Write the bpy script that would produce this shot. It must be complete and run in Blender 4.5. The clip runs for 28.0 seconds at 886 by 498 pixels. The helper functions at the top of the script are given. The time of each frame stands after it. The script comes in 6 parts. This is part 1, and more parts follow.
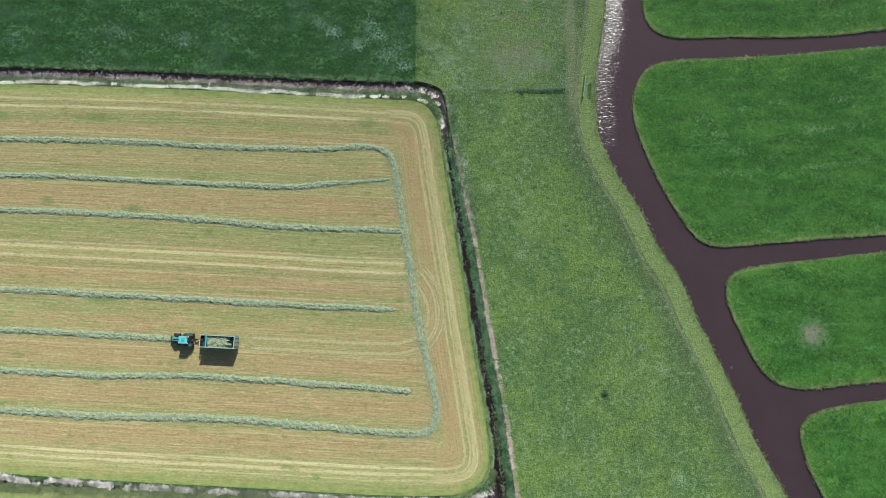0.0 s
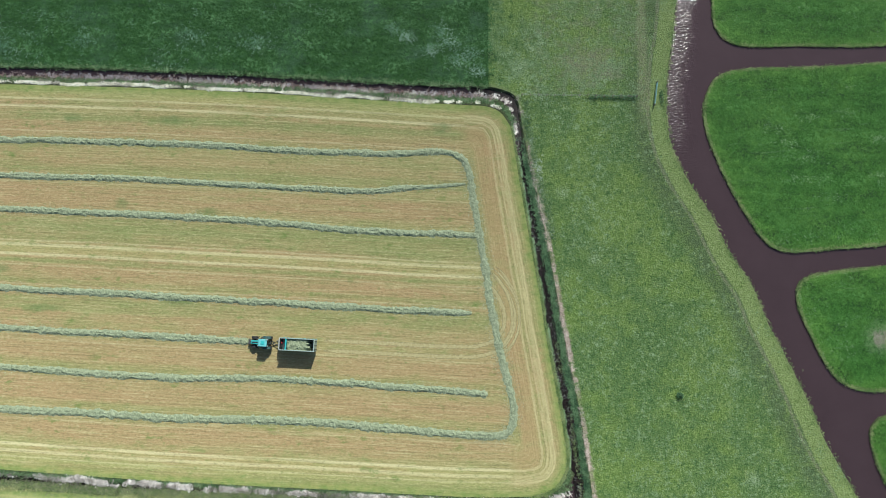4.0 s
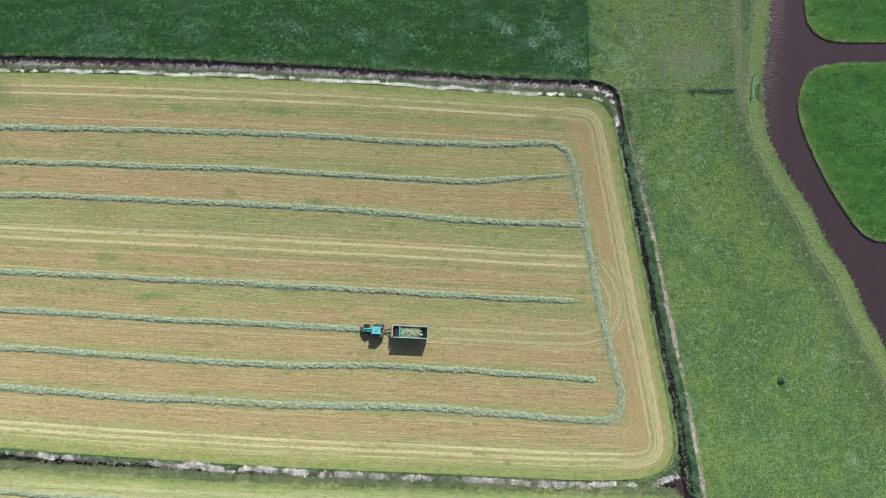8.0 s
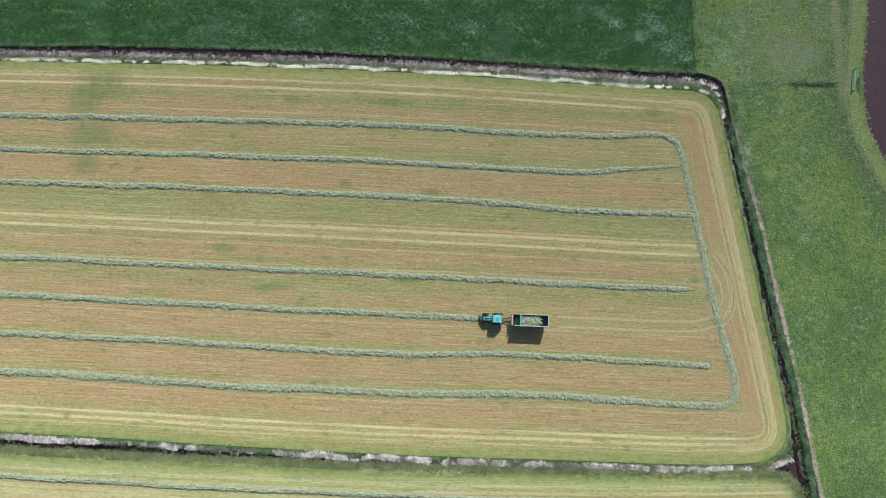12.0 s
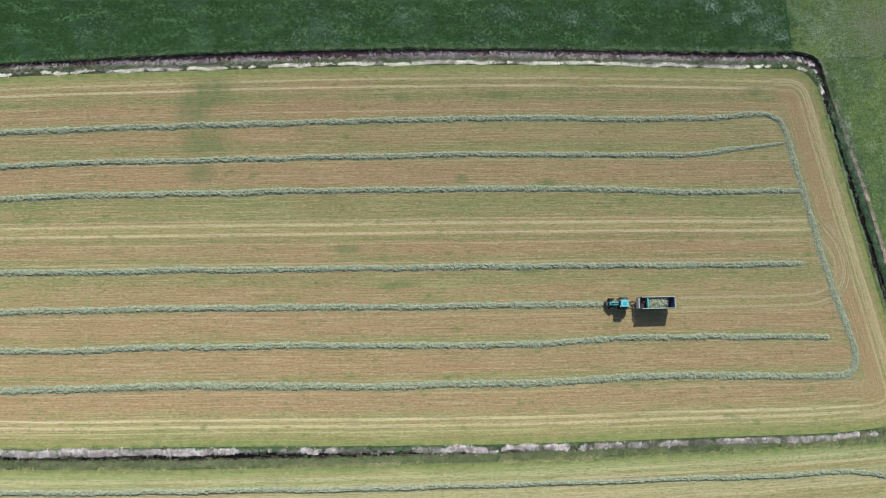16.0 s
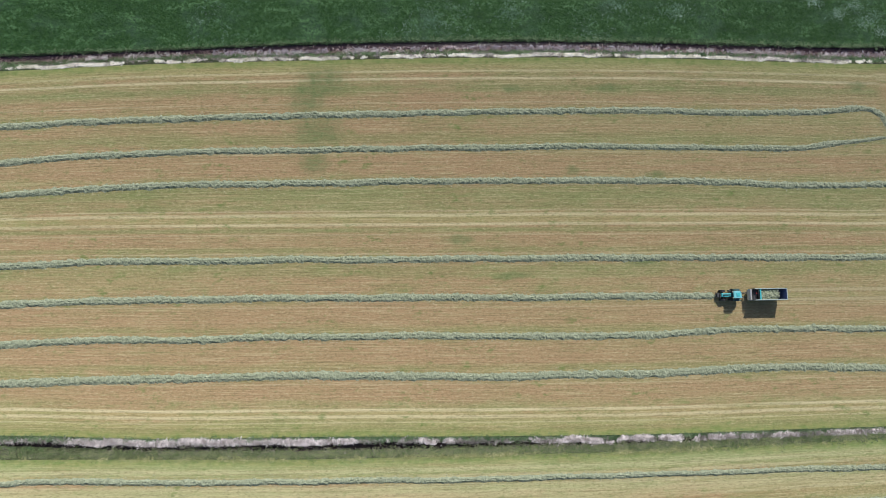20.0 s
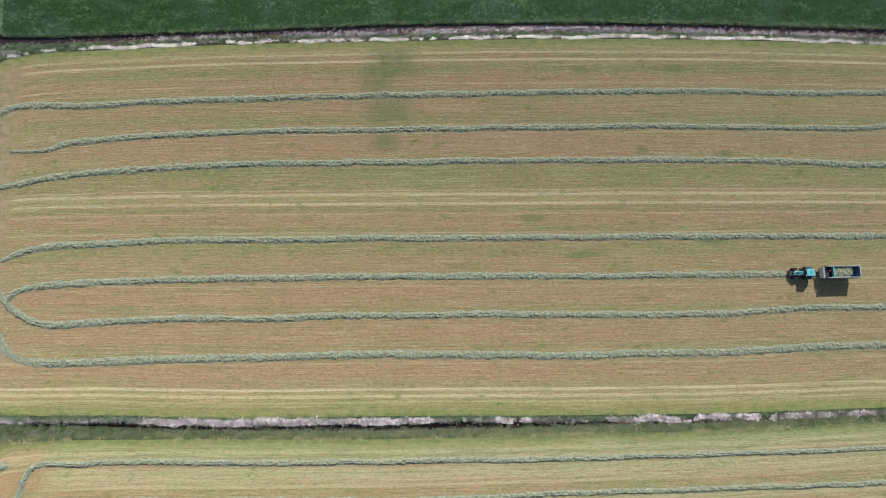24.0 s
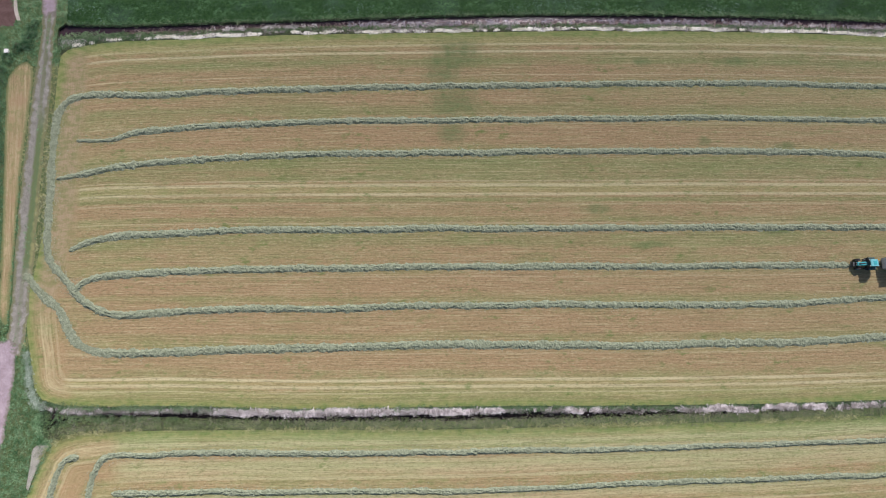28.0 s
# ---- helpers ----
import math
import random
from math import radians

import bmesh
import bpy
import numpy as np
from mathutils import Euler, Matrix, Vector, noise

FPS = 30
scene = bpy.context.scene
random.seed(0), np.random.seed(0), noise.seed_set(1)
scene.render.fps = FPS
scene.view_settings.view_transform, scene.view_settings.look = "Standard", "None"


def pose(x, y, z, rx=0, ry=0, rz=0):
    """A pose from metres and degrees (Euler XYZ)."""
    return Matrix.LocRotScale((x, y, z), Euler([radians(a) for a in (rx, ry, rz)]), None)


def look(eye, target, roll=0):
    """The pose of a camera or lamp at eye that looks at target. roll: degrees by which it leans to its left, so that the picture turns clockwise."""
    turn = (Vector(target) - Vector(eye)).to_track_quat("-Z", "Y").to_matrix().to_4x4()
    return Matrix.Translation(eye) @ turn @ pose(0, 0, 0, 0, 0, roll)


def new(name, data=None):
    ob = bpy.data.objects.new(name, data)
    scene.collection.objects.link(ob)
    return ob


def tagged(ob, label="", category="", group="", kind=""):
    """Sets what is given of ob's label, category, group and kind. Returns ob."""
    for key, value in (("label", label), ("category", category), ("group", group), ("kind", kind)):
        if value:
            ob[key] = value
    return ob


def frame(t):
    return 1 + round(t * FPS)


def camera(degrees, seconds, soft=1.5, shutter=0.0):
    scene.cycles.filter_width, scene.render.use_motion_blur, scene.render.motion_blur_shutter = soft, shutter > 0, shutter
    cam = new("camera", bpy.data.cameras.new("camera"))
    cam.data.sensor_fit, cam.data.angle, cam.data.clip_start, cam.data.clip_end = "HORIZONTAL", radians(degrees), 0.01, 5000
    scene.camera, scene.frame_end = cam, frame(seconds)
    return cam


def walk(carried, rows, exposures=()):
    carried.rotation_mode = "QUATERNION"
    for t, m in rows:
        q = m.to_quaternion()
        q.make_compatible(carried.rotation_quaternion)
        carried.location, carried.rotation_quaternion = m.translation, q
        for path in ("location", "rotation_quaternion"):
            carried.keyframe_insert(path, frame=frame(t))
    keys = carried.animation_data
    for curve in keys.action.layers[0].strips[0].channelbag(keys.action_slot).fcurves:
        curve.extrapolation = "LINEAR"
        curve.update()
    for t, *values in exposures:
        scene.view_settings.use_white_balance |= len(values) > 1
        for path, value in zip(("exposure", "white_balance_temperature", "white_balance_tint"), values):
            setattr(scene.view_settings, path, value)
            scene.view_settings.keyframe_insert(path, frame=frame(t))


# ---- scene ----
cam = camera(72.0, 28.0, 1.0)
# seconds, eye in metres, turn in degrees; straight down is 0, 0, 0
ROWS = [
    (0, 0.00, -0.00, 126.50, 7.299, 1.622, -0.000),
    (0.5, -1.52, 0.34, 126.76, 7.243, 1.505, -0.008),
    (1, -3.16, 0.58, 126.97, 7.197, 1.442, -0.009),
    (1.5, -5.07, 0.79, 127.19, 7.166, 1.347, 0.011),
    (2, -7.19, 1.00, 127.61, 7.148, 1.257, 0.071),
    (2.5, -9.56, 1.15, 127.75, 7.157, 1.160, 0.112),
    (3, -12.15, 1.16, 127.94, 7.166, 1.013, 0.139),
    (3.5, -15.03, 1.20, 128.15, 7.134, 0.825, 0.143),
    (5.5, -27.28, 0.84, 129.48, 6.906, 0.194, 0.127),
    (6, -30.53, 0.58, 129.70, 6.858, 0.023, 0.105),
    (6.5, -33.88, 0.29, 129.88, 6.818, -0.161, 0.104),
    (7, -37.06, -0.00, 130.17, 6.787, -0.276, 0.073),
    (7.5, -40.34, -0.29, 130.50, 6.741, -0.402, 0.058),
    (8, -43.66, -0.64, 130.74, 6.733, -0.530, 0.008),
    (8.5, -47.02, -0.96, 130.96, 6.717, -0.647, -0.009),
    (9, -50.36, -1.33, 131.10, 6.716, -0.740, -0.027),
    (9.5, -53.55, -1.67, 131.27, 6.715, -0.779, -0.030),
    (10, -56.89, -2.04, 131.42, 6.725, -0.866, -0.076),
    (10.5, -60.41, -2.44, 131.49, 6.771, -1.020, -0.083),
    (11, -64.13, -2.71, 131.55, 6.799, -1.269, -0.141),
    (11.5, -67.91, -2.90, 131.53, 6.798, -1.534, -0.232),
    (12, -71.85, -3.05, 131.45, 6.795, -1.829, -0.325),
    (12.5, -75.73, -3.14, 131.46, 6.775, -2.088, -0.455),
    (14.5, -91.19, -3.44, 131.11, 6.772, -2.863, -2.613),
    (15, -94.95, -3.40, 130.95, 6.745, -2.998, -3.277),
    (15.5, -98.68, -3.21, 130.81, 6.708, -3.109, -3.661),
    (16, -102.35, -3.13, 130.69, 6.699, -3.200, -3.881),
    (16.5, -106.14, -2.96, 130.48, 6.708, -3.320, -4.024),
    (17, -109.89, -2.88, 130.28, 6.722, -3.451, -3.997),
    (17.5, -113.43, -2.80, 130.04, 6.727, -3.554, -3.932),
    (18, -116.75, -2.74, 129.82, 6.732, -3.612, -3.900),
    (18.5, -119.86, -2.70, 129.53, 6.724, -3.661, -3.835),
    (19, -122.93, -2.83, 129.28, 6.726, -3.750, -3.777),
    (19.5, -125.76, -3.32, 129.09, 6.808, -3.866, -3.716),
    (20, -128.30, -4.08, 128.98, 6.973, -3.885, -3.699),
    (20.5, -130.52, -5.02, 128.52, 7.182, -3.861, -3.679),
    (21, -132.61, -6.03, 128.23, 7.379, -3.848, -3.659),
    (21.5, -134.63, -6.99, 127.90, 7.565, -3.860, -3.576),
    (23.5, -142.73, -10.25, 126.56, 8.337, -4.057, -3.975),
    (24, -144.60, -10.74, 126.34, 8.471, -4.090, -3.958),
    (24.5, -146.49, -11.04, 125.96, 8.559, -4.139, -3.986),
    (25, -148.40, -11.40, 125.80, 8.634, -4.203, -3.959),
    (25.5, -150.26, -11.71, 125.68, 8.700, -4.288, -3.961),
    (26, -152.16, -11.81, 125.46, 8.759, -4.382, -3.980),
    (26.5, -154.10, -11.94, 125.27, 8.804, -4.461, -3.990),
    (27, -156.10, -12.11, 125.01, 8.829, -4.531, -3.996),
    (27.5, -158.20, -12.37, 124.78, 8.875, -4.627, -4.046),
    (28, -160.20, -12.64, 124.49, 8.934, -4.709, -4.056),
]
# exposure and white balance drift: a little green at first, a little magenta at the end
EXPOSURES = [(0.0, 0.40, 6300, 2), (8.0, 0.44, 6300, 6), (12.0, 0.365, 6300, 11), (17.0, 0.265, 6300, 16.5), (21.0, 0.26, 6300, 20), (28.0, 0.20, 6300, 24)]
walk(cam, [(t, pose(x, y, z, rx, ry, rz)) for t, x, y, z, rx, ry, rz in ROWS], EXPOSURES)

# ---------------------------------------------------------------- light
SUN_FROM = Vector((0.31, 0.95, 0.0)).normalized()
SUN_HIGH = radians(41.5)
sun_way = SUN_FROM * math.cos(SUN_HIGH) + Vector((0, 0, math.sin(SUN_HIGH)))
sun = new("sun", bpy.data.lights.new("sun", "SUN"))
sun.data.energy, sun.data.angle, sun.data.color = 4.45, radians(0.53), (1.0, 0.965, 0.91)
sun.matrix_world = look(sun_way * 300, (0, 0, 0))
world = bpy.data.worlds.new("sky")
scene.world = world
world.use_nodes = True
sky = world.node_tree.nodes.new("ShaderNodeTexSky")
sky.sky_type, sky.sun_disc = "NISHITA", False
sky.sun_elevation, sky.sun_rotation = SUN_HIGH, math.atan2(SUN_FROM.x, SUN_FROM.y)
world.node_tree.nodes["Background"].inputs[1].default_value = 0.092
world.node_tree.links.new(sky.outputs[0], world.node_tree.nodes["Background"].inputs[0])


# ---------------------------------------------------------------- materials
class Nodes:
    """A short way to write node materials."""

    def __init__(self, name):
        self.mat = bpy.data.materials.new(name)
        self.mat.use_nodes = True
        self.tree = self.mat.node_tree
        self.bsdf = self.tree.nodes["Principled BSDF"]

    def put(self, kind, ins=()):
        n = self.tree.nodes.new(kind)
        for key, v in dict(ins).items():
            self.feed(n.inputs[key], v)
        return n

    def feed(self, socket, v):
        if hasattr(v, "is_linked"):
            self.tree.links.new(v, socket)
        else:
            socket.default_value = v

    def place(self):
        return self.put("ShaderNodeNewGeometry").outputs["Position"]

    def attr(self, name):
        n = self.put("ShaderNodeAttribute")
        n.attribute_name = name
        return n.outputs["Fac"]

    def island(self):
        return self.put("ShaderNodeNewGeometry").outputs["Random Per Island"]

    def math(self, op, a, b=0.0, c=0.0, clamp=False):
        n = self.put("ShaderNodeMath", {0: a, 1: b, 2: c})
        n.operation, n.use_clamp = op, clamp
        return n.outputs[0]

    def smooth(self, v, lo, hi, a=0.0, b=1.0):
        n = self.put("ShaderNodeMapRange", {0: v, 1: lo, 2: hi, 3: a, 4: b})
        n.interpolation_type = "SMOOTHSTEP"
        return n.outputs[0]

    def split(self, v):
        return self.put("ShaderNodeSeparateXYZ", {0: v}).outputs

    def join(self, x, y, z=0.0):
        return self.put("ShaderNodeCombineXYZ", {0: x, 1: y, 2: z}).outputs[0]

    def noise(self, vec, scale, detail=3.0, rough=0.6, warp=0.0):
        n = self.put("ShaderNodeTexNoise", {"Vector": vec, "Scale": scale, "Detail": detail, "Roughness": rough, "Distortion": warp})
        return n.outputs["Fac"]

    def scaled(self, vec, x, y, z=1.0):
        n = self.put("ShaderNodeVectorMath", {0: vec, 1: (x, y, z)})
        n.operation = "MULTIPLY"
        return n.outputs[0]

    def mix(self, f, a, b):
        a, b = ((*v, 1.0) if isinstance(v, tuple) and len(v) == 3 else v for v in (a, b))
        n = self.put("ShaderNodeMix")
        n.data_type, n.blend_type = "RGBA", "MIX"
        self.feed(n.inputs[0], f), self.feed(n.inputs[6], a), self.feed(n.inputs[7], b)
        return n.outputs[2]

    def ramp(self, f, *stops):
        n = self.put("ShaderNodeValToRGB", {0: f})
        els = n.color_ramp.elements
        while len(els) < len(stops):
            els.new(0.5)
        for e, (at, col) in zip(els, stops):
            e.position, e.color = at, (*col, 1.0)
        return n.outputs[0]

    def done(self, color, rough=0.9, bump=None, strength=0.5, distance=0.1, metal=0.0, spec=0.2):
        self.feed(self.bsdf.inputs["Base Color"], (*color, 1.0) if isinstance(color, tuple) else color)
        self.feed(self.bsdf.inputs["Roughness"], rough)
        if not hasattr(rough, "is_linked") and rough >= 0.85:
            self.bsdf.inputs["Diffuse Roughness"].default_value = 1.0
        self.bsdf.inputs["Metallic"].default_value = metal
        self.bsdf.inputs["Specular IOR Level"].default_value = spec
        if bump is not None:
            b = self.put("ShaderNodeBump", {"Strength": strength, "Distance": distance, "Height": bump})
            self.feed(self.bsdf.inputs["Normal"], b.outputs[0])
        return self.mat


def grass_land(name, deep, mid, light, patch, coarse=0.16, fine=2.4):
    """Standing grass seen from above: large drifts, clumps and blades."""
    m = Nodes(name)
    p = m.place()
    big = m.noise(p, coarse, 4, 0.62)
    clump = m.noise(p, fine, 4, 0.7, 0.6)
    small = m.noise(p, fine * 4.2, 3, 0.75)
    col = m.ramp(m.math("ADD", m.math("MULTIPLY", clump, 0.55), m.math("MULTIPLY", small, 0.45)), (0.34, deep), (0.5, mid), (0.66, light))
    col = m.mix(m.math("MULTIPLY", m.smooth(big, 0.48, 0.68), 0.6), col, patch)
    return m.done(col, 0.85, m.math("ADD", clump, m.math("MULTIPLY", small, 0.6)), 1.0, 0.4)


def leaf_mat(name, a, b, c, scale=0.3, spread=0.7, stretch=1.0):
    """Blades: each one a little different, with drifts over the land, drawn out along x where stretch is below 1."""
    m = Nodes(name)
    drift = m.noise(m.scaled(m.place(), stretch, 1.0), scale, 4, 0.65)
    drift = m.smooth(drift, 0.28, 0.72)
    f = m.math("ADD", m.math("MULTIPLY", m.island(), spread), m.math("MULTIPLY", drift, 1.0 - spread * 0.4))
    return m.done(m.ramp(f, (0.2, a), (0.6, b), (1.0, c)), 0.75, spec=0.25)


def paint(name, color, rough=0.4, metal=0.0, dirt=(0.16, 0.13, 0.09), much=0.35):
    """Painted or bare metal and plastic with dust and wear."""
    m = Nodes(name)
    p = m.place()
    stain = m.smooth(m.noise(p, 3.0, 5, 0.7), 0.45, 0.75)
    col = m.mix(m.math("MULTIPLY", stain, much), color, dirt)
    return m.done(col, m.smooth(stain, 0, 1, rough, min(1, rough + 0.35)), m.noise(p, 30, 2), 0.1, 0.01, metal, 0.5)


DARK_GRASS = grass_land("dark_grass_soil", (0.009, 0.037, 0.007), (0.022, 0.075, 0.014), (0.05, 0.127, 0.031), (0.055, 0.115, 0.065), 0.12, 1.5)


def pasture_mat():
    """Grazed turf: bright and dull drifts, a worn path and rougher ground towards the canal, a pale strip on its bank, dry litter along the ditch."""
    m = Nodes("pasture_turf")
    p = m.place()
    x, y, _ = m.split(p)[:3]
    canal, ditch = m.attr("canal"), m.attr("ditch")
    big, mid = m.noise(p, 0.06, 3, 0.55), m.noise(p, 0.33, 5, 0.68)
    clump, small = m.noise(p, 1.3, 4, 0.7, 0.4), m.noise(p, 3.2, 3, 0.7)
    f = m.math("ADD", m.math("MULTIPLY", clump, 0.5), m.math("MULTIPLY", small, 0.5))
    bright = m.ramp(f, (0.34, (0.060, 0.118, 0.022)), (0.5, (0.132, 0.208, 0.050)), (0.66, (0.270, 0.350, 0.135)))
    dull = m.ramp(f, (0.34, (0.036, 0.085, 0.022)), (0.5, (0.084, 0.152, 0.046)), (0.66, (0.165, 0.245, 0.10)))
    pale = m.ramp(f, (0.30, (0.11, 0.16, 0.045)), (0.5, (0.20, 0.268, 0.09)), (0.70, (0.31, 0.365, 0.17)))
    worn = m.ramp(f, (0.30, (0.09, 0.105, 0.055)), (0.5, (0.18, 0.195, 0.11)), (0.70, (0.30, 0.31, 0.20)))
    drift = m.noise(p, 0.16, 5, 0.7)
    lay = m.math("ADD", m.math("MULTIPLY", big, 0.45), m.math("ADD", m.math("MULTIPLY", mid, 0.25), m.math("MULTIPLY", drift, 0.3)))
    lay = m.math("SUBTRACT", lay, m.smooth(y, 15.0, -25.0, 0.0, 0.008))
    col = m.mix(m.smooth(lay, 0.43, 0.55), bright, dull)
    col = m.mix(m.math("MULTIPLY", m.smooth(mid, 0.58, 0.74), 0.4), col, pale)
    shade = m.noise(p, 0.8, 4, 0.7)
    col = m.mix(m.math("MULTIPLY", m.smooth(shade, 0.47, 0.33), 0.85), col, (0.042, 0.100, 0.026))
    north = m.smooth(y, 50.0, 52.0)
    herd = m.math("MULTIPLY", north, m.smooth(m.math("ADD", x, m.math("MULTIPLY", mid, 8.0)), 1.0, 8.0))
    col = m.mix(m.math("MULTIPLY", herd, m.smooth(mid, 0.42, 0.66, 0.0, 0.65)), col, worn)
    jag = m.math("ADD", canal, m.math("MULTIPLY", m.math("SUBTRACT", mid, 0.5), 2.0))
    rough = m.math("MULTIPLY", m.smooth(jag, 9.5, 5.5), m.smooth(mid, 0.35, 0.55, 0.5, 1.0))
    col = m.mix(rough, col, m.mix(0.5, dull, (0.085, 0.105, 0.06)))
    lx, ly = m.math("DIVIDE", m.math("SUBTRACT", x, 13.0), 7.5), m.math("DIVIDE", m.math("SUBTRACT", y, 57.5), 5.0)
    lair = m.math("ADD", m.math("SQRT", m.math("ADD", m.math("MULTIPLY", lx, lx), m.math("MULTIPLY", ly, ly))), m.math("MULTIPLY", m.math("SUBTRACT", m.noise(p, 0.4, 5, 0.75), 0.5), 2.0))
    col = m.mix(m.smooth(lair, 1.1, 0.4, 0.0, 0.55), col, m.mix(f, (0.12, 0.115, 0.07), (0.31, 0.29, 0.21)))
    fleck = m.math("MULTIPLY", m.smooth(m.noise(p, 0.9, 5, 0.75), 0.53, 0.64), m.smooth(m.noise(p, 0.12, 3, 0.6), 0.42, 0.6))
    col = m.mix(m.math("MULTIPLY", fleck, 0.75), col, (0.25, 0.345, 0.19))
    col = m.mix(m.math("MULTIPLY", north, m.smooth(drift, 0.45, 0.62, 0.0, 0.4)), col, m.mix(f, (0.08, 0.155, 0.06), (0.25, 0.345, 0.165)))
    strip = m.smooth(m.math("ADD", canal, m.math("MULTIPLY", mid, 0.8)), 4.0, 3.5)
    col = m.mix(m.math("MULTIPLY", strip, 0.9), col, pale)
    trail = m.smooth(m.math("ABSOLUTE", m.math("SUBTRACT", m.math("ADD", canal, m.math("MULTIPLY", m.math("SUBTRACT", big, 0.5), 1.5)), 3.9)), 0.55, 0.15)
    col = m.mix(m.math("MULTIPLY", trail, 0.7), col, worn)
    trod = m.smooth(m.math("ABSOLUTE", m.math("ADD", m.math("SUBTRACT", x, 25.0), m.math("MULTIPLY", mid, 1.5))), 1.8, 0.4)
    col = m.mix(m.math("MULTIPLY", m.math("MULTIPLY", trod, m.smooth(y, 42.0, 50.0)), 0.65), col, m.mix(f, (0.13, 0.145, 0.07), (0.32, 0.33, 0.19)))
    col = m.mix(m.math("MULTIPLY", m.smooth(m.math("ADD", ditch, mid), 1.5, 0.7), 0.6), col, m.mix(0.5, worn, pale))
    litter = m.math("ADD", ditch, m.math("MULTIPLY", m.math("SUBTRACT", clump, 0.5), 1.2))
    litter = m.math("MULTIPLY", m.smooth(m.math("ABSOLUTE", m.math("SUBTRACT", litter, 0.4)), 0.7, 0.25), m.smooth(m.noise(m.scaled(p, 0.0, 1.0), 0.17, 3, 0.6), 0.44, 0.56))
    litter = m.math("MULTIPLY", litter, m.smooth(y, 36.0, 31.0, 0.0, 0.85))
    col = m.mix(litter, col, m.mix(f, (0.20, 0.155, 0.115), (0.50, 0.40, 0.33)))
    for cx, cy, r in ((6.2, 29.4, 1.5), (40.5, -8.5, 1.6), (-3.0, 57.0, 3.0), (43.5, -30.0, 2.0), (12.5, 15.0, 1.6)):
        dx, dy = m.math("SUBTRACT", x, cx), m.math("SUBTRACT", y, cy)
        d = m.math("SQRT", m.math("ADD", m.math("MULTIPLY", dx, dx), m.math("MULTIPLY", dy, dy)))
        col = m.mix(m.math("MULTIPLY", m.smooth(m.math("ADD", d, m.math("MULTIPLY", mid, 4.0)), r + 2.6, 1.6), m.smooth(small, 0.4, 0.6)), col, (0.26, 0.34, 0.20))
    return m.done(col, 0.9, m.math("ADD", clump, small), 1.0, 0.3)


PASTURE = pasture_mat()


def meadow_mat():
    """Lush grass, paler towards the water, with faint wheel lines and one dead patch."""
    m = Nodes("lush_meadow")
    p = m.place()
    x, y, _ = m.split(p)[:3]
    edge = m.attr("edge")
    big, mid = m.noise(p, 0.07, 4, 0.6), m.noise(p, 0.5, 4, 0.7)
    f = m.math("ADD", m.math("MULTIPLY", m.noise(p, 1.8, 4, 0.75, 0.5), 0.5), m.math("MULTIPLY", m.noise(p, 4.5, 3, 0.8), 0.5))
    col = m.ramp(f, (0.33, (0.016, 0.06, 0.010)), (0.5, (0.036, 0.125, 0.017)), (0.66, (0.085, 0.215, 0.04)))
    light = m.ramp(f, (0.33, (0.04, 0.11, 0.018)), (0.5, (0.08, 0.19, 0.03)), (0.66, (0.155, 0.29, 0.07)))
    col = m.mix(m.math("MULTIPLY", m.smooth(m.math("ADD", m.math("MULTIPLY", big, 0.6), m.math("MULTIPLY", mid, 0.4)), 0.42, 0.6), 0.65), col, light)
    col = m.mix(m.smooth(m.math("ADD", edge, m.math("MULTIPLY", mid, 3.0)), 4.2, 1.6, 0.0, 0.8), col, light)
    line = m.noise(m.join(m.math("MULTIPLY", x, 0.05), m.math("MULTIPLY", m.math("SUBTRACT", y, m.math("MULTIPLY", x, 0.06)), 0.9)), 1.0, 3, 0.6)
    col = m.mix(m.math("MULTIPLY", m.smooth(line, 0.62, 0.72), 0.5), col, (0.14, 0.24, 0.10))
    dx, dy = m.math("SUBTRACT", x, 71.4), m.math("SUBTRACT", y, -1.3)
    d = m.math("ADD", m.math("SQRT", m.math("ADD", m.math("MULTIPLY", dx, dx), m.math("MULTIPLY", dy, dy))), m.math("MULTIPLY", m.noise(p, 1.0, 5, 0.75), 5.0))
    col = m.mix(m.smooth(d, 7.2, 4.6, 0.0, 0.55), col, m.mix(f, (0.07, 0.13, 0.05), (0.22, 0.32, 0.16)))
    col = m.mix(m.smooth(d, 5.0, 3.2, 0.0, 0.85), col, m.mix(f, (0.12, 0.125, 0.08), (0.36, 0.31, 0.26)))
    return m.done(col, 0.85, f, 1.0, 0.5)


ISLAND = meadow_mat()
VERGE = grass_land("rough_verge", (0.05, 0.09, 0.03), (0.115, 0.165, 0.06), (0.22, 0.27, 0.12), (0.21, 0.2, 0.1), 0.3)
BANK = grass_land("ditch_bank_soil", (0.02, 0.025, 0.012), (0.055, 0.075, 0.03), (0.12, 0.14, 0.06), (0.06, 0.045, 0.035), 0.4)
FAR_LAND = grass_land("polder_grass", (0.03, 0.08, 0.016), (0.06, 0.14, 0.03), (0.11, 0.19, 0.05), (0.08, 0.14, 0.04), 0.02, 1.0)


